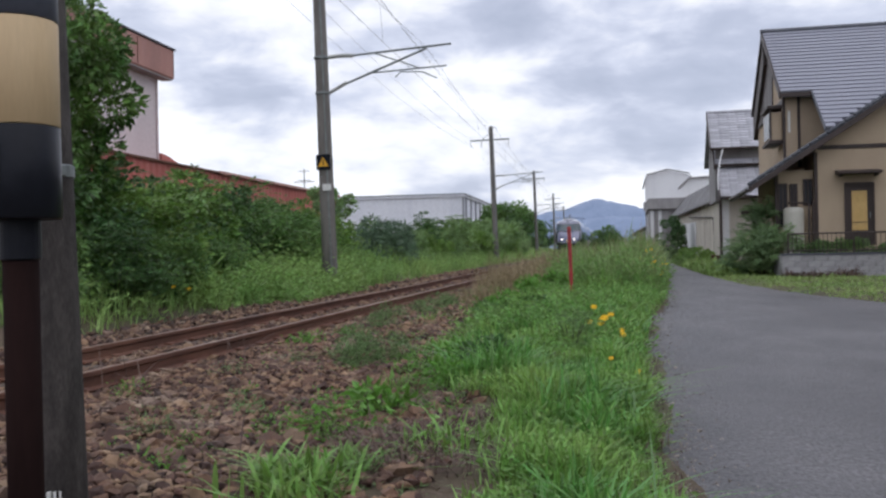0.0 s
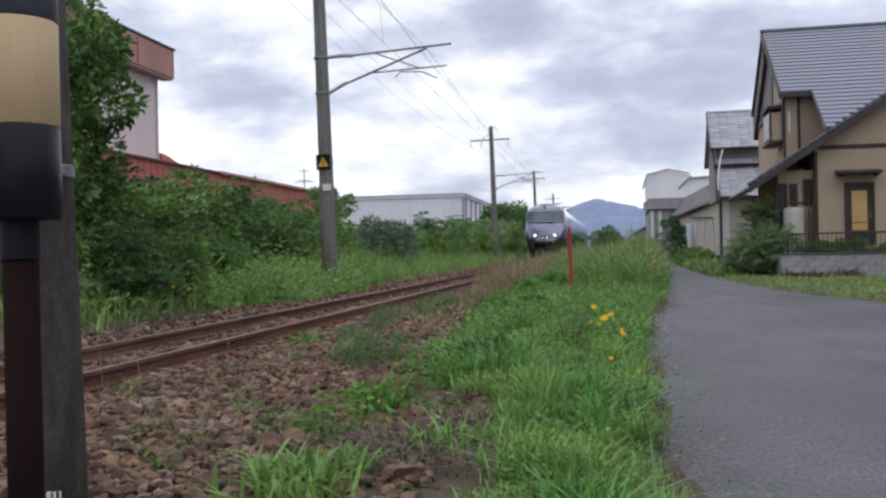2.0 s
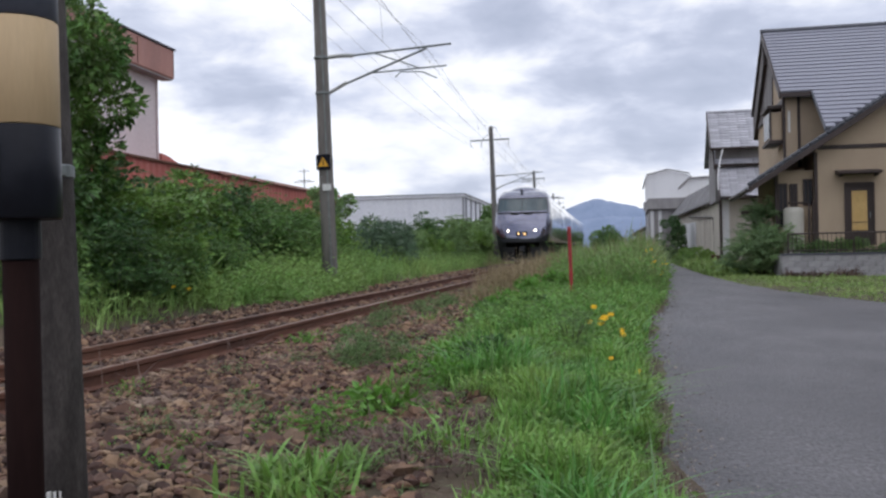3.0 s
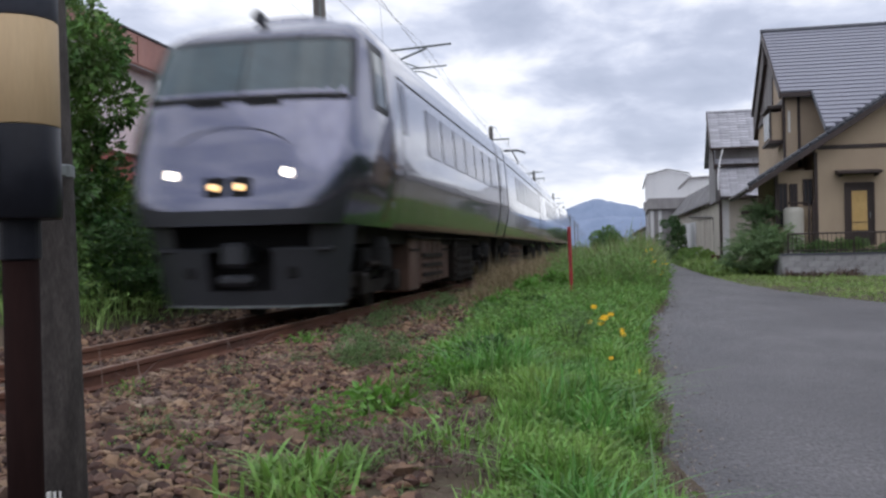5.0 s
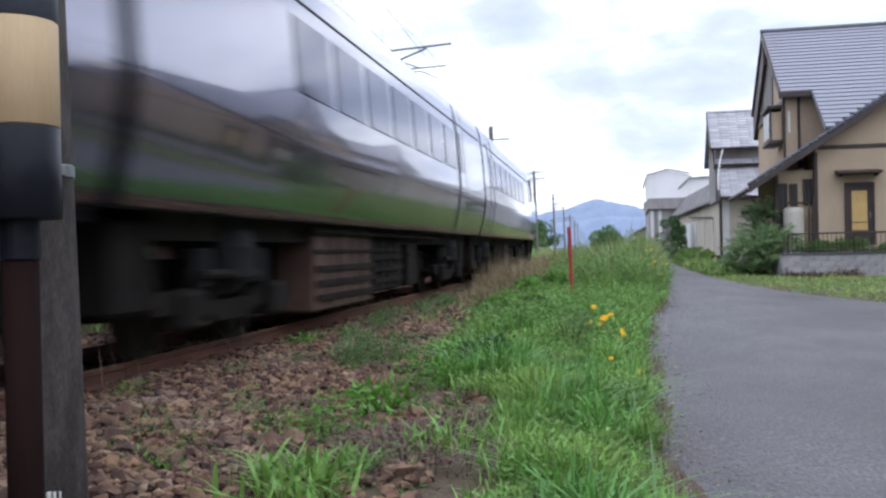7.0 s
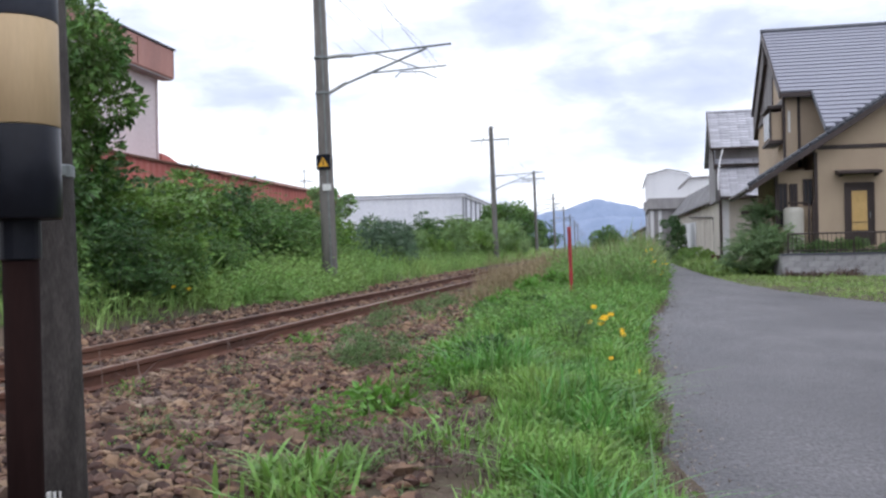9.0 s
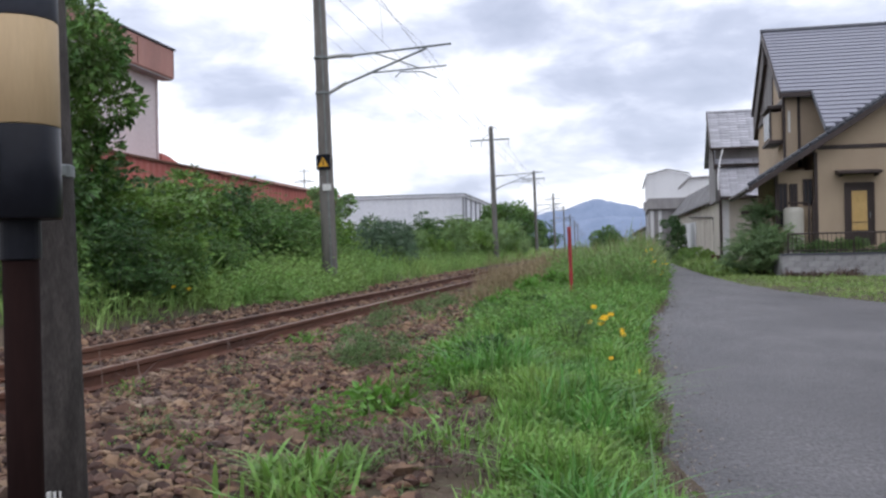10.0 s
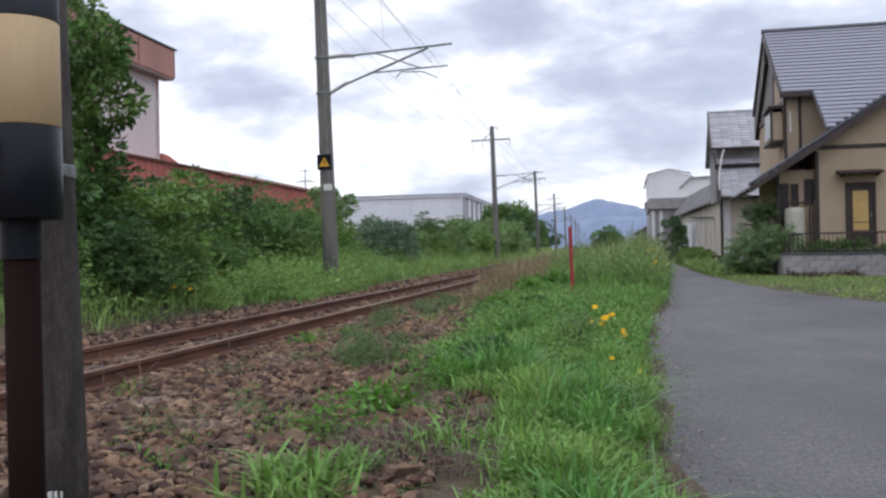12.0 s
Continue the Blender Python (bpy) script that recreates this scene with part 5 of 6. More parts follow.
def build_garden_wall():
    g = thing("plot_fill", H1 @ pose(0, 0, 0), "raised garden plot of soil", "plot", kind="structure")
    part("soil_bed", cube(-1.4, 12, -2.82, 9, -0.2, 0.62), M_SOIL, g)
    w = thing("garden_wall", H1, "low grey concrete block garden wall", "wall")
    mesh = None
    for j in range(4):
        for i in range(-1, 20):
            u = -1.56 + 0.4 * i + (0.2 if j % 2 else 0)
            if u < -1.57 or u > 6.2:
                continue
            bm_ = None
            if mesh is None:
                bm_ = cube(0.004, 0.396, 0, 0.15, 0.004, 0.186, 0.01)
                mesh = bpy.data.meshes.new("block")
                bmesh.ops.recalc_face_normals(bm_, faces=bm_.faces)
                bm_.to_mesh(mesh)
                bm_.free()
                mesh.materials.append(M_BLOCK)
            ob = new("block", mesh)
            ob.parent = w
            ob.matrix_basis = pose(u, -3.0, -0.06 + 0.19 * j)
    part("mortar", cube(-1.55, 6.6, -2.987, -2.86, -0.2, 0.69), M_BLOCK, w)
    part("return_wall", cube(-1.56, -1.41, -2.85, 4, -0.2, 0.7, 0.01), M_BLOCK, w)
    part("coping", cube(-1.6, 6.7, -3.03, -2.82, 0.70, 0.76, 0.008), M_RIDGE, w)
    f = thing("garden_railing", H1, "dark brown metal garden railing on the block wall", "railing")
    part("top_rail", tube(bmesh.new(), [(-1.35, -2.92, 1.38), (6.6, -2.92, 1.38)], 0.028, 6), M_TRIM, f)
    part("bottom_rail", tube(bmesh.new(), [(-1.35, -2.92, 0.84), (6.6, -2.92, 0.84)], 0.02, 6), M_TRIM, f)
    for i in range(60):
        u = -1.35 + 0.13 * i
        part("post" if i % 15 == 0 else "baluster", tube(bmesh.new(), [(u, -2.92, 0.74), (u, -2.92, 1.38)], 0.03 if i % 15 == 0 else 0.011, 6), M_TRIM, f)


H2 = pose(6.46, 50.0, 0.0, 0, 0, -3)


def build_old_house():
    h = thing("old_house", H2, "old plaster house with weathered tiered grey roofs", "house")
    part("ground_wall", cube(0.0, 8, 0, 7, 0, 3.6), M_OLDWALL, h, "aged cream plaster wall")
    part("corner_strip", cube(-0.06, 0.32, -0.03, 0.0, 0.2, 3.5), M_WHITEWALL, h, "white corner boarding")
    part("corner_post", cube(-0.12, -0.04, -0.06, 0.1, 0, 3.6, 0.01), M_TRIM, h)
    part("lower_band", cube(0.35, 8, -0.02, 0.05, 0.2, 2.75), M_OLDWALL, h)
    part("window_band", cube(0.9, 8, -0.05, -0.018, 2.5, 2.78), M_TRIM, h)
    part("upper_wall", cube(-0.2, 8, 1.7, 7, 3.4, 6.3), M_GREYWALL, h, "grey boarded upper wall")
    for (u0, t, e, rows, c) in ((-0.12, (1.7, 5.25), (-0.55, 3.5), 13, 9), (-0.24, (2.5, 6.15), (1.35, 5.3), 6, 9), (-0.44, (4.0, 8.35), (1.2, 6.17), 13, 9)):
        r = part("roof_board", slab(bmesh.new(), u0, 8, t, e, 0.1), M_TRIM, h, "weathered grey roof")
        tiled(r, "sheet", u0, 4.0, t, e, rows, 9, M_OLDROOF, thick=0.04, name="roof_sheet")
        part("verge", slab(bmesh.new(), u0 - 0.06, u0 + 0.02, (t[0], t[1] + 0.06), (e[0], e[1] + 0.05), 0.3), M_TRIM, h)
        part("gutter", tube(bmesh.new(), [(u0, e[0] - 0.05, e[1] - 0.03), (8, e[0] - 0.05, e[1] - 0.03)], 0.06, 6), M_TRIM, h)
    part("back_slope", slab(bmesh.new(), -0.44, 8, (4.0, 8.35), (7.6, 5.7), 0.1), M_OLDROOF, h)
    bm = bmesh.new()
    prism(bm, [(1.7, 6.0), (7.0, 6.0), (4.0, 8.2)], "x", -0.2, 8)
    part("gable_wall", bm, M_GREYWALL, h)
    part("ridge_cap", tube(bmesh.new(), [(-0.48, 4.0, 8.42), (8, 4.0, 8.42)], 0.1, 8), M_OLDROOF, h)
    part("downpipe", tube(bmesh.new(), [(0.15, 1.1, 6.1), (0.0, 0.9, 5.6), (-0.2, 0.2, 4.6), (-0.2, -0.1, 3.9)], 0.035, 6), M_WHITEWALL, h, "white downpipe")
    part("downpipe", tube(bmesh.new(), [(-0.14, -0.15, 3.4), (-0.14, -0.15, 0.1)], 0.05, 6), M_TRIM, h)
    # shed along the lane, behind the old house
    s = thing("shed", pose(0, 0, 0), "cream plaster shed with sloping grey roof", "shed")
    part("wall", cube(7.15, 7.4, 57.4, 86, 0, 3.9), M_OLDWALL, s, "aged cream plaster wall")
    part("end_wall", cube(7.15, 9.6, 57.2, 57.4, 0, 3.9), M_OLDWALL, s)
    bm = bmesh.new()
    prism(bm, [(6.85, 3.62), (6.85, 3.74), (8.4, 5.62), (8.4, 5.48)], "y", 57.0, 90.0)
    part("roof", bm, M_OLDGREY, s, "grey weathered roof slope")
    bm = bmesh.new()
    prism(bm, [(9.95, 3.62), (9.95, 3.74), (8.4, 5.62), (8.4, 5.48)], "y", 57.0, 90.0)
    part("roof", bm, M_OLDGREY, s)
    for y in np.arange(57.3, 86, 2.6):
        bm = bmesh.new()
        prism(bm, [(6.87, 3.46), (6.87, 3.6), (7.2, 4.0), (7.2, 3.8)], "y", y, y + 0.16)
        part("rafter", bm, M_TRIM, s)
    for y0, y1, zt, m in ((59.5, 61.5, 2.8, M_OLDWALL), (64.5, 67.0, 2.6, M_OLDWALL), (70.0, 76.5, 2.8, M_WHITEWALL), (77.0, 84.5, 2.85, M_WHITEWALL)):
        part("panel", cube(7.1, 7.16, y0, y1, 0.1, zt, 0.005), m, s)
    part("eave_gutter", tube(bmesh.new(), [(6.80, 57.0, 3.62), (6.80, 86, 3.56)], 0.06, 6), M_TRIM, s)
    part("drain_pipe", tube(bmesh.new(), [(7.02, 73.5, 3.2), (7.0, 59.2, 2.75), (7.0, 58.3, 2.5), (7.0, 58.3, 0.1)], 0.05, 6), M_TRIM, s)
    c = thing("red_bin", H2 @ pose(-0.42, -0.4, 0.0), "dark red plastic bin beside the shed", "bin")
    bm = bmesh.new()
    lathe(bm, [(0.16, 0.0), (0.19, 0.02), (0.21, 0.52), (0.22, 0.55), (0.2, 0.55)], 16)
    part("bin_body", bm, M_DKRED, c)
    a = thing("utility_box", H2 @ pose(0.25, -0.45, 0.0), "small blue-grey utility box at the wall", "box")
    part("case", cube(-0.3, 0.3, -0.2, 0.2, 0, 0.5, 0.02), M_SLATE, a)
    # low flat building behind
    l = thing("flat_roof_shed", pose(4.95, 90.0, 0.0, 0, 0, -2), "grey boarded shed with dark flat roof", "shed")
    part("wall", cube(0.1, 4.0, 0, 16, 0, 4.5), M_GREYWALL, l, "grey boarded wall")
    part("roof_band", cube(-0.1, 4.2, -0.4, 16.4, 4.5, 5.55, 0.04), M_GREYWALL, l, "dark flat roof band")
    for i in range(5):
        part("board", cube(0.12 + 0.36 * i, 0.44 + 0.36 * i, -0.04, 0, 0.1, 4.4), M_WHITEWALL if i in (0, 2) else M_GREYWALL, l)
    for i in range(5):
        part("side_board", cube(0.06, 0.1, 0.5 + i * 3, 2.6 + i * 3, 0.1, 4.4), M_WHITEWALL if i % 2 else M_GREYWALL, l)


def build_far_buildings():
    t = thing("white_tower_building", pose(5.75, 112, 0.0, 0, 0, -3), "tall white sheet-clad barn-roofed building", "building")
    bm = bmesh.new()
    prism(bm, [(0, 0), (5.3, 0), (5.3, 8.9), (4.9, 9.3), (2.55, 9.85), (0.25, 9.3), (0, 8.6)], "y", 0, 14)
    part("wall", bm, M_WHITEWALL, t)
    bm = bmesh.new()
    tube(bm, [(-0.25, -0.2, 7.7), (0.0, -0.2, 8.7), (0.25, -0.2, 9.4), (2.55, -0.2, 9.95), (4.95, -0.2, 9.45), (5.3, -0.2, 8.9)], 0.09, 6)
    part("roof_edge", bm, M_GREYWALL, t)
    part("lower_roof", cube(-0.2, 5.5, -3, 0, 5.2, 6.1, 0.05), M_GREYWALL, t, "dark low roof")
    u = thing("white_block_building", pose(8.6, 100, 0.0, 0, 0, -6), "white flat-roofed block with small windows", "building")
    bm = bmesh.new()
    prism(bm, [(0, 0), (6, 0), (6, 8.1), (1.0, 7.95), (0, 7.0)], "y", 0, 9)
    part("wall", bm, M_WHITEWALL, u)
    part("roof_edge", tube(bmesh.new(), [(-0.1, -0.15, 6.95), (1.0, -0.15, 8.02), (6.1, -0.15, 8.2)], 0.1, 6), M_GREYWALL, u)
    for i in range(3):
        w = part("window", cube(2.9 + 1.0 * i, 3.6 + 1.0 * i, -0.05, 0.05, 6.6, 7.15), M_PANE, u)
        part("window_frame", cube(2.85 + 1.0 * i, 3.65 + 1.0 * i, -0.07, -0.02, 6.52, 6.6), M_GREYWALL, w)
    for (x, y, w, d, h) in ((5.2, 128, 5, 12, 4.2), (7.0, 150, 6, 14, 5.0), (9.5, 185, 7, 14, 5.0)):
        b = thing("far_house", pose(x, y, 0, 0, 0, -4), "distant low grey house beside the lane", "house", "distant houses")
        part("wall", cube(0, w, 0, d, 0, h - 1.4), M_GREYWALL, b)
        bm = bmesh.new()
        prism(bm, [(-0.5, h - 1.6), (w / 2, h), (w + 0.5, h - 1.6), (w + 0.5, h - 1.4), (w / 2, h + 0.2), (-0.5, h - 1.4)], "y", -0.5, d + 0.5)
        part("roof", bm, M_GREYWALL, b)


# pale blue base colour carries the distance haze over the hills
M_HILL = surface("haze_tinted_hill", (0.235, 0.295, 0.425), (0.205, 0.265, 0.385), 0.02, 1.0, 0, 0.0, 0.2)


def build_hills():
    def ridge(name, y, depth, prof, seed):
        xs = np.linspace(prof[0][0], prof[-1][0], 120)
        rows = 14
        vs, fs = [], []
        for j in range(rows):
            t = j / (rows - 1)
            for x in xs:
                h = ip(x, [p[0] for p in prof], [p[1] for p in prof]) * math.sin(math.pi * t) ** 0.8
                h *= 1 + 0.06 * noise.noise((x * 0.02, t * 3, seed)) + 0.04 * noise.noise((x * 0.08, t * 9, seed))
                vs.append((x, y + depth * t, h - 2))
        n = len(xs)
        for j in range(rows - 1):
            for i in range(n - 1):
                fs.append((j * n + i, j * n + i + 1, (j + 1) * n + i + 1, (j + 1) * n + i))
        tagged(raw(name, vs, fs, M_HILL, smooth=True), "distant wooded hills with haze painted in as pale blue", "hills", kind="structure")
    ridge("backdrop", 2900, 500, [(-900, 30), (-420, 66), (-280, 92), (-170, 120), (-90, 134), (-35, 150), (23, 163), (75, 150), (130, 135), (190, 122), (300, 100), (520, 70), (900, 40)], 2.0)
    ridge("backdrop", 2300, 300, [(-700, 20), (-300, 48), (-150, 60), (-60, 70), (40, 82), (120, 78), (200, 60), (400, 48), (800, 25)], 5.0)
# ------------------------------------------------------------ placing the plants
def scatter(rs, n, fx, y0, y1, power=1.0):
    out = []
    for _ in range(n):
        y = y0 + (y1 - y0) * rs.rand() ** power
        a, b = fx(y)
        x = a + (b - a) * rs.rand()
        out.append((x, y))
    return out


def leafy(name, pts, heights, leaf, per, seed, material, aspect=0.4, spread=0.5):
    """Low leafy plants: leaves set round many short stems, all in one mesh."""
    rs = np.random.RandomState(seed)
    P0 = np.repeat(np.asarray(pts, dtype=float), per, 0)
    h = np.repeat(np.asarray(heights), per)
    n = len(P0)
    a, t = rs.uniform(0, 6.283, n), rs.uniform(0.15, 1.0, n)
    r = h * spread * rs.uniform(0.1, 1.0, n)
    P = P0 + np.stack([np.cos(a) * r, np.sin(a) * r, h * t], 1)
    D = np.stack([np.cos(a), np.sin(a), rs.uniform(-0.3, 0.9, n)], 1) + rs.randn(n, 3) * 0.25
    V, F = leaf_arrays(P, D, leaf, rs, aspect)
    return raw(name, V, F, material)


def build_grass():
    rs = np.random.RandomState(21)
    P, H, W = [], [], []

    def add(pts, h0, h1, w, dens=None):
        for x, y in pts:
            if ip(y, *ROAD_L) + 0.02 < x < ip(y, *ROAD_R) - 0.02:
                continue
            if dens and rs.rand() > dens(x, y):
                continue
            k = 0.35 + 1.35 * max(0, 0.5 + wob(x, y, 1.5, 4.0) + 0.4 * wob(x, y, 4.0, 6.0))
            P.append((x, y, ground_z(x, y) - 0.02))
            H.append((h0 + (h1 - h0) * rs.rand()) * k)
            W.append(w * rs.uniform(0.6, 1.4))

    def ragged(x, y):
        # dense near the lane, tufts over the stones, a withered patch between
        d = (x - ip(y, *EDGE) + 0.55 * wob(x, y, 1.3, 7.0)) / 0.4 + 0.15
        if ((x + 1.0) / 0.42) ** 2 + ((y - 5.3) / 1.1) ** 2 < 1:
            d *= 0.1
        if wob(x, y, 3.2, 8.0) < -0.1:          # thin places between the tufts
            d *= 0.3
        return min(1, max(0.0, d))

    def patchy(x, y):
        return ragged(x, y) * (wob(x, y, 0.8, 12.0) > -0.02)
    verge = lambda y: (ip(y, *EDGE) - 0.4, ip(y, *ROAD_L) + 0.02)
    add(scatter(rs, 34000, verge, 3.0, 8.5), 0.06, 0.19, 0.010, ragged)
    add(scatter(rs, 30000, verge, 8.5, 20.5), 0.07, 0.18, 0.013, ragged)
    add(scatter(rs, 9000, verge, 20.5, 60), 0.12, 0.3, 0.03, ragged)
    add(scatter(rs, 8000, verge, -9, 2.7), 0.06, 0.14, 0.012, lambda x, y: ragged(x, y) * (x < ip(y, *ROAD_L) - 0.12))
    for x, y in ((0.33, 6.3), (0.36, 5.45), (0.3, 7.6)):
        add([(x + rs.randn() * 0.05, y + rs.randn() * 0.07) for _ in range(120)], 0.03, 0.08, 0.008)
    tagged(blades("verge_grass", P, H, W, 0.9, 3, M_BLADE), "bright green uncut grass on the verge", "grass", kind="stuff")
    P, H, W = [], [], []
    add(scatter(rs, 17000, verge, 3.0, 9), 0.12, 0.30, 0.013, lambda x, y: patchy(x, y) * min(1, max(0, (ip(y, *ROAD_L) - 0.05 - x) / 0.25)))
    add(scatter(rs, 9000, verge, 9, 21), 0.10, 0.2, 0.018, patchy)
    tagged(blades("lush_grass", P, H, W, 1.0, 13, M_LUSH), "lush deep green strap grass in patches on the verge", "grass", kind="stuff")
    # leafy weeds through the verge
    P, H, W = [], [], []
    add(scatter(rs, 1500, verge, 3.0, 10), 0.06, 0.17, 0.01, lambda x, y: ragged(x, y) * (wob(x, y, 1.1, 3.0) > -0.08))
    tagged(leafy("verge_clover", P, H, 0.038, 18, 35, M_VLEAF, 0.5, 0.75), "small-leaved green weeds among the verge grass", "weeds", kind="stuff")
    P, H, W = [], [], []
    add(scatter(rs, 3600, verge, 9, 24), 0.12, 0.30, 0.01, lambda x, y: ragged(x, y) * (wob(x, y, 0.6, 3.0) > -0.15) * (x < -0.3 or rs.rand() < 0.3))
    tagged(leafy("verge_weeds", P, H, 0.06, 15, 31, M_VLEAF, 0.42, 0.75), "low leafy green weeds in the verge", "weeds", kind="stuff")
    # sprigs among the stones
    P, H, W = [], [], []
    add(scatter(rs, 1000, lambda y: (-3.8, ip(y, *EDGE) + 0.1), 3.4, 13), 0.03, 0.15, 0.01, lambda x, y: (wob(x, y, 0.9, 15.0) > -0.02) * (0.35 + 0.65 * (x > -2.4)))
    add(scatter(rs, 300, lambda y: (-3.5, ip(y, *EDGE) + 0.1), 13, 26), 0.06, 0.2, 0.01, lambda x, y: wob(x, y, 0.7, 15.0) > -0.05)
    tagged(leafy("ballast_sprigs", P, H, 0.045, 12, 37, M_LEAF3, 0.28, 0.6), "small bright green sprigs among the ballast", "weeds", kind="stuff")
    P, H, W = [], [], []
    add(scatter(rs, 900, lambda y: (-3.6, ip(y, *EDGE) + 0.2), 3.6, 12), 0.05, 0.2, 0.01, lambda x, y: (wob(x, y, 1.1, 25.0) > 0.08) * (0.2 + 0.8 * (x > -2.9)))
    add(scatter(rs, 900, lambda y: (-3.4, ip(y, *EDGE) + 0.2), 12, 24), 0.08, 0.3, 0.01, lambda x, y: wob(x, y, 0.8, 25.0) > -0.05)
    tagged(leafy("airy_weeds", P, H, 0.035, 22, 39, M_FEATHER, 0.16, 0.55), "fine grey-green weeds scattered over the ballast", "weeds", kind="stuff")
    # bank beyond the track
    P, H, W = [], [], []
    bank = lambda x, y: min(1, max(0, (-6.75 - x + 0.25 * wob(x, y, 0.7)) / 0.5))
    add(scatter(rs, 26000, lambda y: (-10.8, -6.8), 11, 30), 0.2, 0.48, 0.018, lambda x, y: bank(x, y) * (0.25 if y < 16.5 else 1))
    add(scatter(rs, 16000, lambda y: (-11.0, -6.7), 28, 70), 0.2, 0.5, 0.035, bank)
    add(scatter(rs, 7000, lambda y: (-12.5, -6.2), 70, 180, 1.3), 0.4, 0.8, 0.10)
    tagged(blades("bank_grass", P, H, W, 0.9, 5, M_LONG), "light green tall grass on the far bank", "grass", kind="stuff")
    P, H, W = [], [], []
    add(scatter(rs, 3600, lambda y: (-10.8, -6.9), 12, 34), 0.3, 0.85, 0.01, lambda x, y: bank(x, y) * (wob(x, y, 0.45, 9.0) > -0.25) * (0.35 if y < 16.5 else 1))
    add(scatter(rs, 3000, lambda y: (-10.8, -6.8), 34, 90), 0.3, 0.8, 0.01, bank)
    add(scatter(rs, 420, lambda y: (-7.6, -6.35), 19.5, 25.5), 0.3, 0.55, 0.01)
    tagged(leafy("bank_weeds", P, H, 0.12, 14, 32, M_BANKW, 0.3, 0.4), "pale green leafy weeds on the far bank", "weeds", kind="stuff")
    # by the lane
    P, H, W = [], [], []
    right = lambda y: (ip(y, *ROAD_R) - 0.05, ip(y, *ROAD_R) + 4.5)
    add(scatter(rs, 15000, right, 13, 33), 0.04, 0.11, 0.02)
    add(scatter(rs, 7000, lambda y: (ip(y, *ROAD_R), ip(y, *ROAD_R) + 2.2), 33, 62), 0.1, 0.4, 0.04)
    tagged(blades("lane_grass", P, H, W, 1.0, 6, M_LANE), "short dry-tipped green grass beside the lane", "grass", kind="stuff")
    # tall mixed grass on the mound beyond the red marker, with dry heads
    P, H, W = [], [], []
    mound = lambda y: (ip(y, (17, 24, 60), (-0.7, -1.2, -1.6)), ip(y, *ROAD_L) - 0.1)
    add(scatter(rs, 12000, mound, 21.5, 36), 0.45, 0.85, 0.014, lambda x, y: min(1, (y - 21) / 3) * (x > -0.4 + 0.05 * (24 - y) or rs.rand() < 0.25))
    add(scatter(rs, 9000, mound, 36, 75), 0.5, 0.95, 0.035)
    tagged(blades("tall_verge_grass", P, H, W, 0.75, 7, M_MOUND), "tall olive green grass on the verge mound", "grass", kind="stuff")
    P, H, W = [], [], []
    add(scatter(rs, 2000, mound, 21.5, 34), 0.25, 0.68, 0.01, lambda x, y: wob(x, y, 0.5, 19.0) > -0.2)
    add(scatter(rs, 900, mound, 34, 60), 0.4, 0.85, 0.01)
    tagged(leafy("mound_weeds", P, H, 0.10, 16, 33, M_VLEAF, 0.26, 0.4), "mid green leafy weeds on the verge mound", "weeds", kind="stuff")
    P, H, W = [], [], []
    dry = lambda y: (ip(y, (15, 24, 60), (-2.4, -3.1, -3.2)), ip(y, (15, 24, 60), (-1.9, -1.3, 0.3)))
    add(scatter(rs, 2500, dry, 18, 26), 0.12, 0.42, 0.009)
    add(scatter(rs, 8000, dry, 24, 38), 0.35, 0.75, 0.009)
    add(scatter(rs, 4500, dry, 36, 90), 0.35, 0.9, 0.025)
    add(scatter(rs, 3000, lambda y: (-0.6, ip(y, *ROAD_L) - 0.1), 25, 70), 0.6, 1.05, 0.011)
    tagged(blades("dry_grass", P, H, W, 0.6, 8, M_STRAW), "straw-coloured dry grass stalks beside the rails", "grass", kind="stuff")
    P, H, W = [], [], []
    add(scatter(rs, 500, lambda y: (-3.6, -1.3), 3.2, 16), 0.08, 0.25, 0.008)
    add(scatter(rs, 300, lambda y: (-6.9, -5.4), 6, 20), 0.08, 0.25, 0.010)
    for y in (6.9, 7.3, 9.3):
        add([(-3.7 + rs.randn() * 0.05, y + rs.randn() * 0.08) for _ in range(9)], 0.3, 0.5, 0.006)
    add([(-1.05 + rs.randn() * 0.28, 5.35 + rs.randn() * 0.75) for _ in range(5200)], 0.02, 0.09, 0.007)
    add([(-2.0 + rs.randn() * 0.3, 3.8 + rs.randn() * 0.35) for _ in range(900)], 0.02, 0.12, 0.006)
    add([(-0.95 + rs.randn() * 0.2, 3.95 + rs.randn() * 0.4) for _ in range(1100)], 0.02, 0.09, 0.007)
    for _ in range(700):
        y = 3.4 + 16 * rs.rand()
        P.append((ip(y, *ROAD_L) + 0.02 + 0.06 * rs.randn(), y, -0.01))
        H.append(rs.uniform(0.03, 0.11))
        W.append(0.006)
    w0 = H1 @ Vector((-1.5, -3.25, 0))
    add([(w0.x + 2.2 * rs.rand() + 0.1 * rs.randn(), w0.y + 0.25 * rs.randn()) for _ in range(900)], 0.05, 0.3, 0.02)
    tagged(blades("withered_grass", P, H, W, 1.5, 9, M_WITHER), "brown withered grass among the ballast", "grass", kind="stuff")


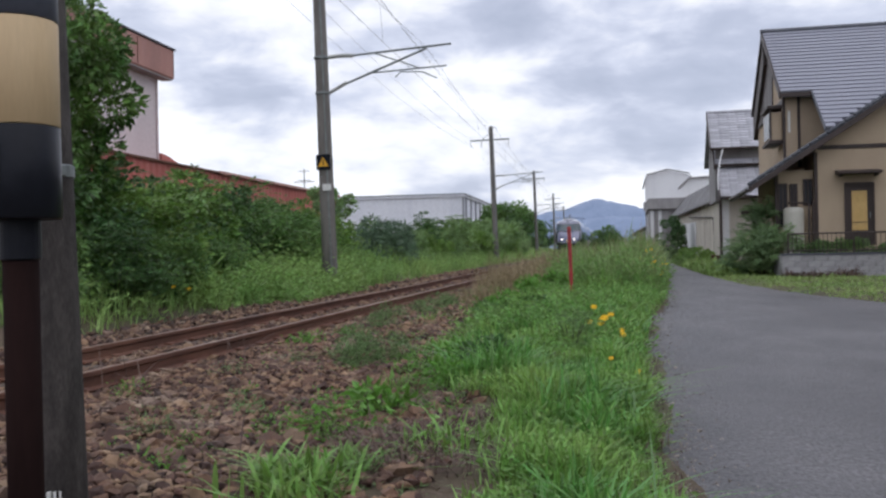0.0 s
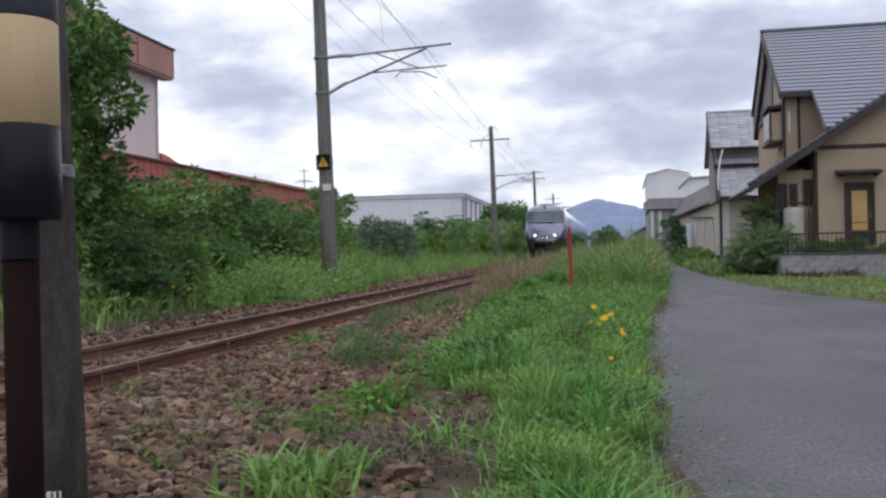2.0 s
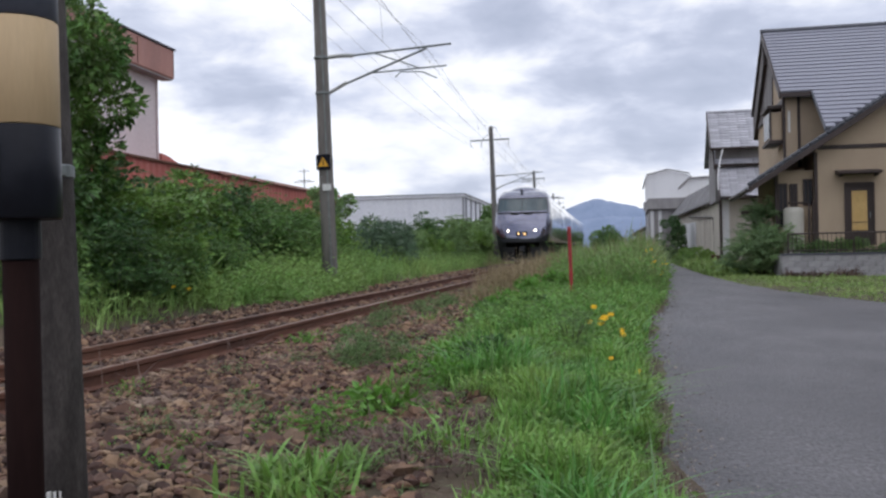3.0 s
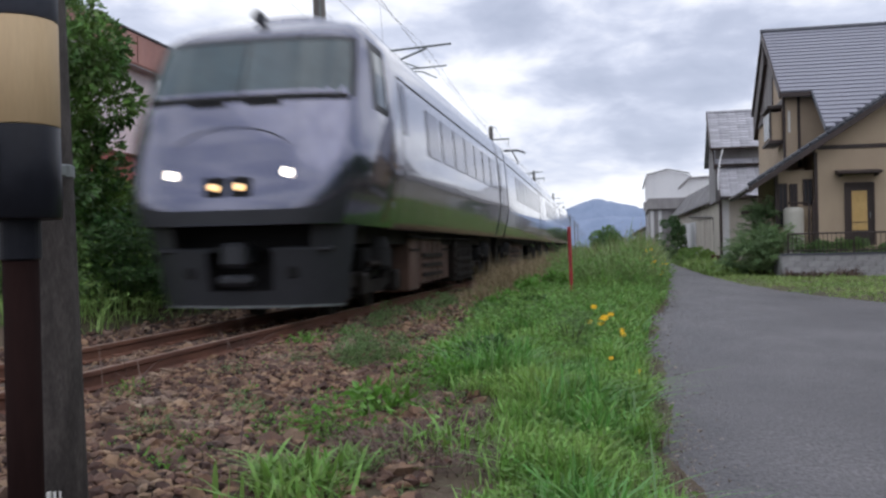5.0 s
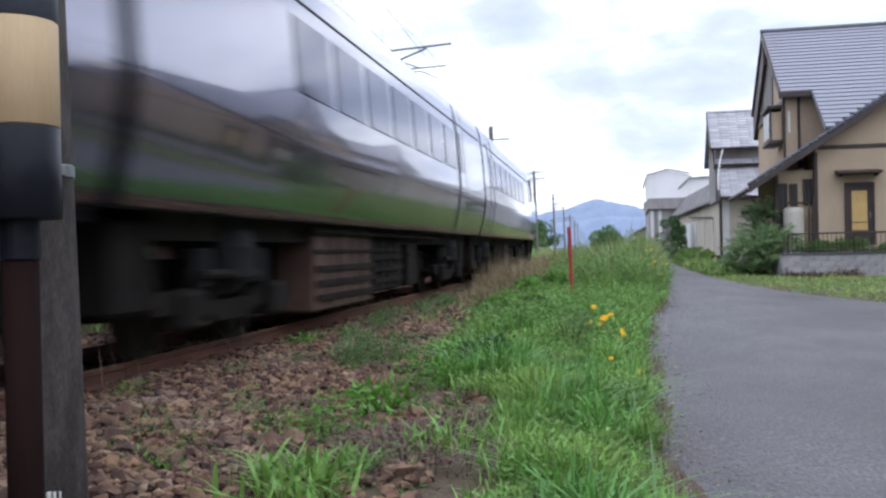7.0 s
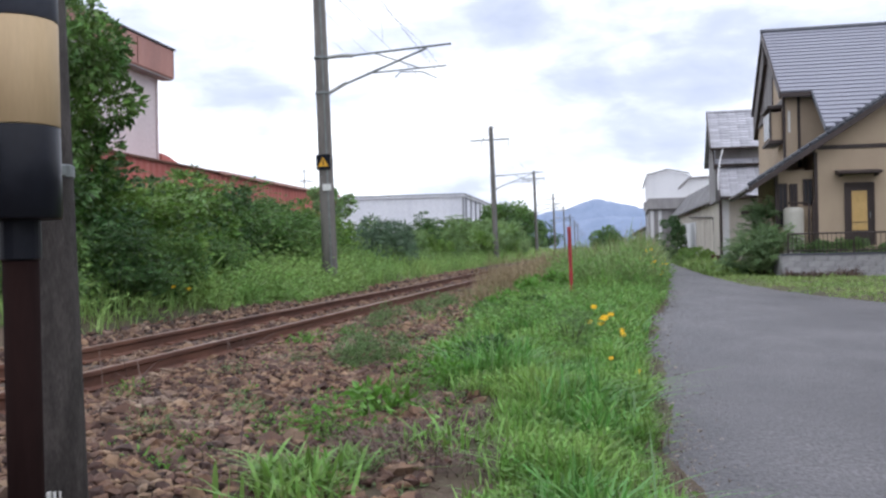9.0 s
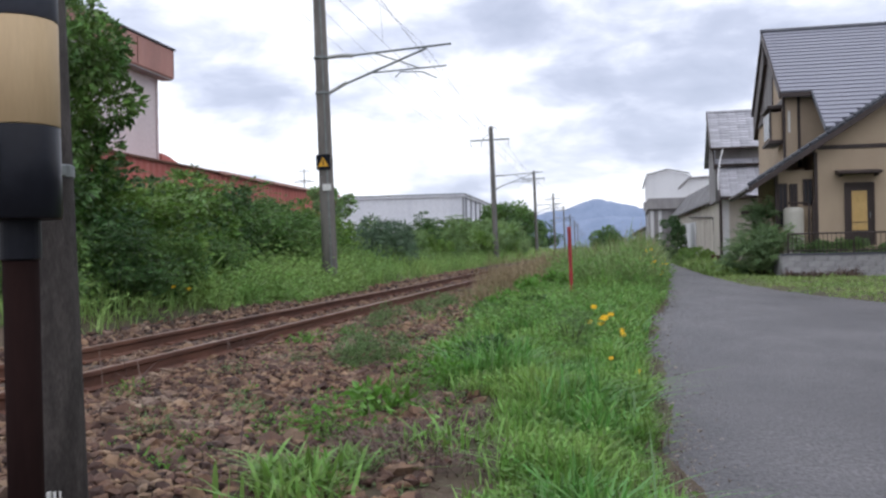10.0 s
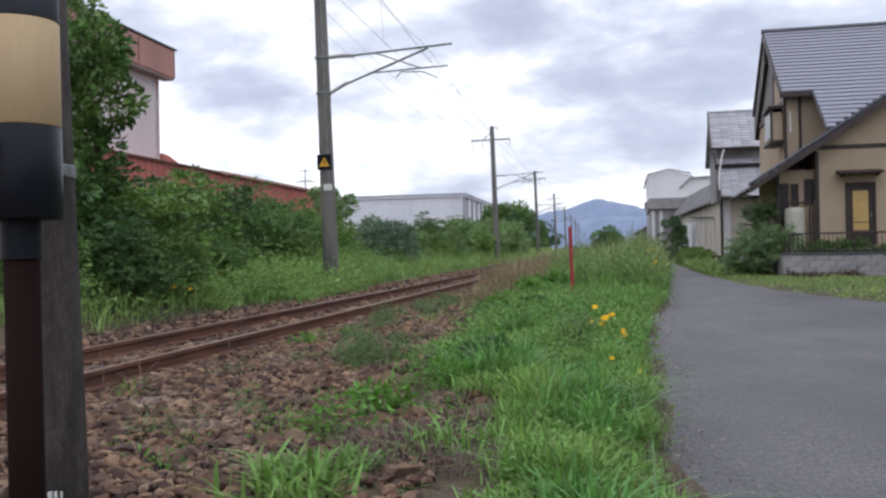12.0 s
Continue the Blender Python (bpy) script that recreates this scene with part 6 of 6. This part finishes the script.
def tuft(x, y, seed, r, h, n, material, w=0.011):
    rs = np.random.RandomState(seed)
    t = thing("grass_tuft", pose(x, y, ground_z(x, y)), "bright green grass tuft growing in the ballast", "grass tuft", "tufts in the ballast", "stuff")
    P = np.stack([rs.randn(n) * r * 0.5, rs.randn(n) * r * 0.5, np.full(n, -0.01)], 1)
    o = blades("tuft_blades", P, h * rs.uniform(0.5, 1.1, n), w * rs.uniform(0.6, 1.4, n), 1.0, seed, material)
    o.name = "tuft"
    o.parent = t
    return t


def weed(x, y, seed, r, h, leaf, n, aspect=0.45, material=None, label="low broad-leaved green weed growing in ballast"):
    return bush("weed", pose(x, y, ground_z(x, y)), label, seed, r, r, h, leaf, n, material or M_LEAF3, "weeds by the track", clumps=10, spread=0.12, aspect=aspect, category="weed")


def build_plants():
    # hedge of bushes behind the far bank: (x, y, kind, scale)
    kinds = ((1.5, 2.5, 0.12, M_LEAF), (1.7, 2.9, 0.13, M_LEAF2), (1.2, 1.7, 0.11, M_YLEAF), (1.7, 2.3, 0.14, M_LEAF), (1.7, 2.3, 0.15, M_PALE))
    rows = [(-8.2, 12.8, 0, 0.6), (-7.75, 14.3, 1, 0.52), (-7.7, 15.8, 0, 0.5), (-8.9, 16.2, 2, 1.25), (-9.4, 15.0, 1, 0.85), (-9.3, 18.2, 1, 0.72), (-9.0, 19.5, 3, 0.62), (-9.9, 21.0, 2, 1.25), (-9.8, 22.8, 1, 0.85), (-10.3, 24.4, 3, 1.15),
            (-10.2, 27.0, 3, 1.1), (-10.2, 29.6, 3, 0.85), (-11.6, 21.5, 0, 0.95), (-11.9, 25.5, 1, 0.95), (-10.0, 31.6, 2, 1.15), (-11.9, 33.0, 0, 0.95), (-11.0, 36.0, 2, 1.0), (-10.6, 42.0, 4, 0.8), (-9.2, 45.5, 4, 0.7), (-9.0, 49.5, 2, 0.95), (-10.0, 51.5, 1, 0.95), (-9.0, 54.5, 4, 0.75), (-9.6, 59, 4, 1.1), (-8.9, 63.5, 2, 1.45), (-9.2, 69, 4, 1.2), (-9.0, 75, 4, 1.25), (-8.9, 82, 2, 1.7), (-8.9, 90, 4, 1.35), (-8.8, 101, 4, 1.0),
            (-11.2, 63, 0, 0.9), (-11.0, 69, 2, 1.4), (-10.6, 77, 3, 1.1), (-10.6, 86, 4, 1.15), (-10.6, 96, 0, 1.3), (-10.2, 108, 1, 1.35), (-10.4, 122, 3, 1.6), (-10.2, 140, 1, 1.7), (-10.5, 165, 0, 1.9), (-10.5, 195, 1, 2.0)]
    first = {}
    for j, (x, y, k, s) in enumerate(rows):
        m = pose(x, y, ground_z(x, y) - 0.05, 0, 0, j * 77)
        if k not in first:
            rx, h, leaf, mat = kinds[k]
            label = ("dense green bush on the bank", "dense dark green bush on the bank", "yellow-green bush on the bank", "spreading green bush on the bank", "green bush beside the track, paled by haze in its colour")[k]
            b = bush("bush", m, label, 30 + k, rx, rx, h, leaf, 9000, mat, "hedge bushes", clumps=(30, 26, 22, 18, 24)[k], spread=(0.42, 0.42, 0.36, 0.5, 0.42)[k], frond=(0.0, 0.34, 0.3, 0.6, 0.36)[k], aspect=(0.5, 0.45, 0.5, 0.32, 0.42)[k])
            first[k] = b
        else:
            b = copy_thing(first[k], m)
        b.scale = (s, s, s * (0.92 + 0.16 * ((j * 37) % 10) / 10))
    # tall tree by the crossing
    tree("broadleaf_tree", pose(-9.7, 14.4, 0.4), "tall dark green broadleaf tree by the crossing", 5, 5.75, 1.85, 0.15, 24000, M_TREE, clumps=80, spread=0.5, trunk=0.14, low=0.12)
    tree("broadleaf_tree", pose(-11.6, 40.0, 0.4), "young green tree behind the mast", 8, 3.9, 1.3, 0.15, 3600, M_PALE, clumps=20, spread=0.36, trunk=0.08, low=0.2)
    tree("broadleaf_tree", pose(-11.0, 118, 0.4), "round green tree beside distant masts", 9, 6.5, 3.6, 0.4, 7000, M_LEAF, clumps=60, spread=1.0, trunk=0.2, low=0.15)
    tree("broadleaf_tree", pose(1.6, 150, 0.2), "round distant tree at the end of the verge", 12, 3.9, 2.3, 0.3, 5000, M_LEAF, clumps=50, spread=0.8, trunk=0.2, low=0.1)
    # trees out of view beside and behind the camera, added to darken the train's reflections
    big = tree("broadleaf_tree", pose(13.5, 3, 0.0), "tall broadleaf tree out of view, added for the train's reflections", 15, 6.0, 2.8, 0.3, 6000, M_LEAF2, "lane trees", clumps=60, spread=0.8, trunk=0.2, low=0.2)
    for x, y in ((14.5, -4), (13, -10), (16, -17), (14, -26), (12.5, 9), (13.5, 14), (14, 19), (15.5, 24), (17, 29), (18, 6)):
        copy_thing(big, pose(x, y, 0, 0, 0, y * 31))
    # dark drooping shrub by the mast
    bush("drooping_shrub", pose(-8.8, 39.0, 0.2), "dark drooping shrub near the mast", 41, 1.35, 1.5, 2.1, 0.3, 5500, M_DROOP, "", clumps=30, spread=0.45, aspect=0.14)
    # shrubs at the houses
    bush("garden_shrub", pose(5.55, 33.0, 0.0), "feathery green garden shrub at the block wall", 51, 0.85, 0.9, 1.45, 0.13, 8000, M_SHRUB, "", clumps=12, spread=0.42, aspect=0.3, frond=0.62, pairs=9)
    bush("garden_shrub", pose(5.9, 35.0, 0.0), "tall feathery green garden shrub", 52, 0.4, 0.6, 2.6, 0.13, 4200, M_SHRUB, "", clumps=9, spread=0.36, aspect=0.3, frond=0.55, pairs=9)
    bush("garden_shrub", pose(5.6, 72.0, 0.0), "dark green shrub in front of the shed", 53, 1.1, 1.2, 3.2, 0.17, 5000, M_LEAF2, "", clumps=30, spread=0.4)
    bush("garden_shrub", pose(5.2, 52.5, 0.0), "low green weeds beside the lane", 54, 0.9, 3.0, 0.8, 0.13, 6000, M_YLEAF, "", clumps=34, spread=0.3)
    hedge = bush("hedge", H1 @ pose(0.6, -2.55, 0.6), "low green hedge behind the railing", 55, 1.8, 0.22, 0.5, 0.08, 6000, M_LEAF, "", clumps=60, spread=0.18, category="hedge")
    copy_thing(hedge, H1 @ pose(4.1, -2.55, 0.6))
    # weeds and tufts in the ballast
    for i, (x, y, r, h, n, w) in enumerate(((-1.31, 3.95, 0.24, 0.22, 170, 0.021), (-1.1, 4.25, 0.16, 0.16, 80, 0.016), (-1.55, 4.45, 0.2, 0.13, 60, 0.013), (-1.2, 3.65, 0.18, 0.17, 90, 0.016), (-0.8, 4.6, 0.2, 0.16, 100, 0.014),
                                           (-2.05, 4.18, 0.08, 0.13, 50, 0.010), (-3.33, 6.26, 0.10, 0.15, 45, 0.010), (-2.34, 4.95, 0.14, 0.14, 40, 0.010), (-2.5, 5.3, 0.12, 0.16, 40, 0.008), (-2.9, 10.0, 0.16, 0.16, 60, 0.012),
                                           (-1.5, 7.2, 0.2, 0.16, 90, 0.012), (-1.7, 10.2, 0.25, 0.2, 120, 0.014), (-2.3, 11.8, 0.22, 0.2, 90, 0.014), (-2.6, 14.5, 0.3, 0.25, 120, 0.016), (-3.5, 9.0, 0.1, 0.14, 40, 0.012))):
        tuft(x, y, 400 + i, r, h, n, M_BLADE, w)
    spots = [(-1.37, 5.78, 0.15, 0.17, 0.085, 170, 0.5, M_LEAF3), (-2.36, 5.95, 0.12, 0.13, 0.035, 260, 0.3, M_FEATHER), (-2.25, 8.7, 0.2, 0.42, 0.05, 1700, 0.14, M_FEATHER), (-2.02, 9.1, 0.22, 0.34, 0.05, 1300, 0.14, M_FEATHER), (-2.5, 9.3, 0.24, 0.26, 0.05, 1100, 0.16, M_FEATHER),
             (-3.47, 10.9, 0.16, 0.14, 0.06, 220, 0.5, M_LEAF3), (-3.3, 12.2, 0.16, 0.14, 0.06, 200, 0.5, M_LEAF3), (-2.9, 11.2, 0.2, 0.16, 0.05, 300, 0.3, M_FEATHER), (-0.86, 7.64, 0.2, 0.24, 0.075, 420, 0.45, M_LEAF2), (-1.34, 8.6, 0.22, 0.18, 0.07, 320, 0.45, M_LEAF3),
             (-1.1, 7.0, 0.2, 0.16, 0.07, 260, 0.45, M_LEAF3), (-1.45, 14.2, 0.42, 0.2, 0.09, 620, 0.5, M_LEAF), (-1.15, 15.2, 0.42, 0.2, 0.09, 600, 0.5, M_LEAF), (-1.7, 17.4, 0.45, 0.3, 0.09, 620, 0.5, M_LEAF3), (-1.25, 20.2, 0.42, 0.36, 0.10, 700, 0.55, M_LEAF3), (-0.95, 22.0, 0.5, 0.42, 0.11, 700, 0.55, M_LEAF3), (-1.6, 22.0, 0.45, 0.4, 0.1, 600, 0.5, M_LEAF3),
             (-0.25, 9.4, 0.22, 0.3, 0.05, 500, 0.2, M_FEATHER), (-2.9, 16.0, 0.3, 0.3, 0.06, 500, 0.2, M_FEATHER), (-2.7, 7.0, 0.1, 0.1, 0.04, 90, 0.4, M_LEAF3), (-1.9, 6.6, 0.12, 0.1, 0.04, 120, 0.4, M_LEAF3),
             (-3.64, 6.85, 0.1, 0.13, 0.035, 200, 0.3, M_LEAF3), (-2.68, 5.31, 0.13, 0.16, 0.03, 320, 0.25, M_FEATHER), (-2.27, 4.93, 0.1, 0.12, 0.03, 220, 0.3, M_LEAF3),
             (-2.52, 6.35, 0.12, 0.17, 0.035, 420, 0.3, M_FEATHER), (-3.25, 8.02, 0.12, 0.16, 0.03, 300, 0.2, M_FEATHER), (-2.19, 4.45, 0.07, 0.11, 0.035, 160, 0.35, M_LEAF3),
             (-1.80, 5.28, 0.14, 0.12, 0.035, 260, 0.35, M_LEAF3), (-1.53, 5.29, 0.16, 0.12, 0.04, 260, 0.4, M_LEAF3), (-2.89, 8.86, 0.12, 0.14, 0.035, 260, 0.2, M_FEATHER),
             (-1.61, 8.23, 0.2, 0.16, 0.045, 360, 0.35, M_LEAF3), (-1.10, 6.78, 0.16, 0.16, 0.045, 300, 0.35, M_LEAF3), (-3.05, 13.2, 0.22, 0.24, 0.05, 800, 0.2, M_FEATHER),
             (-3.35, 15.04, 0.25, 0.25, 0.05, 700, 0.2, M_FEATHER), (-3.00, 18.03, 0.3, 0.3, 0.06, 700, 0.2, M_FEATHER)]
    for i, (x, y, r, h, leaf, n, asp, mat) in enumerate(spots):
        label = {M_FEATHER: "grey-green feathery weed growing in ballast", M_LEAF2: "dark green leafy weed in the grass", M_LEAF: "mid green spreading weed in the grass", M_LEAF3: "bright green broad-leaved weed by the track"}[mat]
        weed(x, y, 200 + i, r, h, leaf, n, asp, mat, label)
    # yellow flowers
    rs = np.random.RandomState(5)
    base = None
    places = [(-0.06, 10.5, 0.36, 1.0), (0.04, 10.4, 0.26, 1.25), (0.17, 10.5, 0.30, 1.05), (0.08, 10.6, 0.22, 1.1), (0.23, 10.4, 0.20, 0.9), (0.29, 10.3, 0.16, 0.95), (-0.09, 10.4, 0.20, 0.9), (0.0, 10.45, 0.20, 1.1), (0.33, 7.6, 0.12, 0.75), (0.1, 7.8, 0.14, 0.6), (-7.3, 15.4, 0.4, 1.3), (-7.2, 15.8, 0.38, 1.3)]
    for i in range(60):
        y = rs.uniform(23, 42)
        places.append((ip(y, *ROAD_L) - 0.08 - 0.55 * rs.rand() ** 1.6, y, rs.uniform(0.35, 0.75), rs.uniform(0.9, 1.4)))
    for i, (x, y, h, s) in enumerate(places):
        m = pose(x, y, ground_z(x, y) + h - 0.42 * s, rs.uniform(-4, 8), rs.uniform(-6, 6), 0)
        if base is None:
            base = thing("yellow_flower", m, "bright yellow daisy-like wildflower on a thin stem", "flower", "yellow wildflowers")
            part("stem", tube(bmesh.new(), [(0, 0, -0.05), (0.015, 0, 0.2), (0.0, 0.01, 0.42)], 0.0025, 5), M_LEAF3, base)
            for k in range(8):
                bm = bmesh.new()
                mm = Matrix.Translation((0, 0.01, 0.42)) @ Matrix.Rotation(radians(42), 4, "X") @ Matrix.Rotation(k * math.pi / 4, 4, "Z")
                vs = [bm.verts.new(mm @ Vector(p)) for p in ((0.004, 0, 0), (0.02, -0.011, 0.008), (0.035, -0.010, 0.006), (0.036, 0.010, 0.006), (0.02, 0.011, 0.008), (0.03, 0, 0.002))]
                bm.faces.new((vs[0], vs[1], vs[5], vs[4]))
                bm.faces.new((vs[1], vs[2], vs[5]))
                bm.faces.new((vs[2], vs[3], vs[5]))
                bm.faces.new((vs[3], vs[4], vs[5]))
                part("petal", bm, M_PETAL, base)
            bm = bmesh.new()
            bmesh.ops.create_icosphere(bm, subdivisions=1, radius=0.010, matrix=Matrix.Translation((0, 0.01, 0.425)))
            part("flower_centre", bm, M_PETAL, base)
            b = base
        else:
            b = copy_thing(base, m)
        b.scale = (s, s, s)


# ------------------------------------------------------------ build
build_ground()
build_track()
build_poles()
build_near_posts()
build_factory()
build_hall()
build_house()
build_garden_wall()
build_old_house()
build_far_buildings()
build_hills()
TRAIN = build_train()
build_ballast()
build_grass()
build_plants()


def motions():
    """The train runs past at an even pace."""
    for car, wheels, i in TRAIN:
        walk(car, [(0.5 * k, car_pose(i, 0.5 * k)) for k in range(25)])
        turn = -1 if i == 3 else 1
        for w in wheels:
            y, z = w.location.y, w.location.z
            walk(w, [(k / FPS, pose(0, y, z, turn * 85 * k)) for k in range(12 * FPS + 1)])


motions()
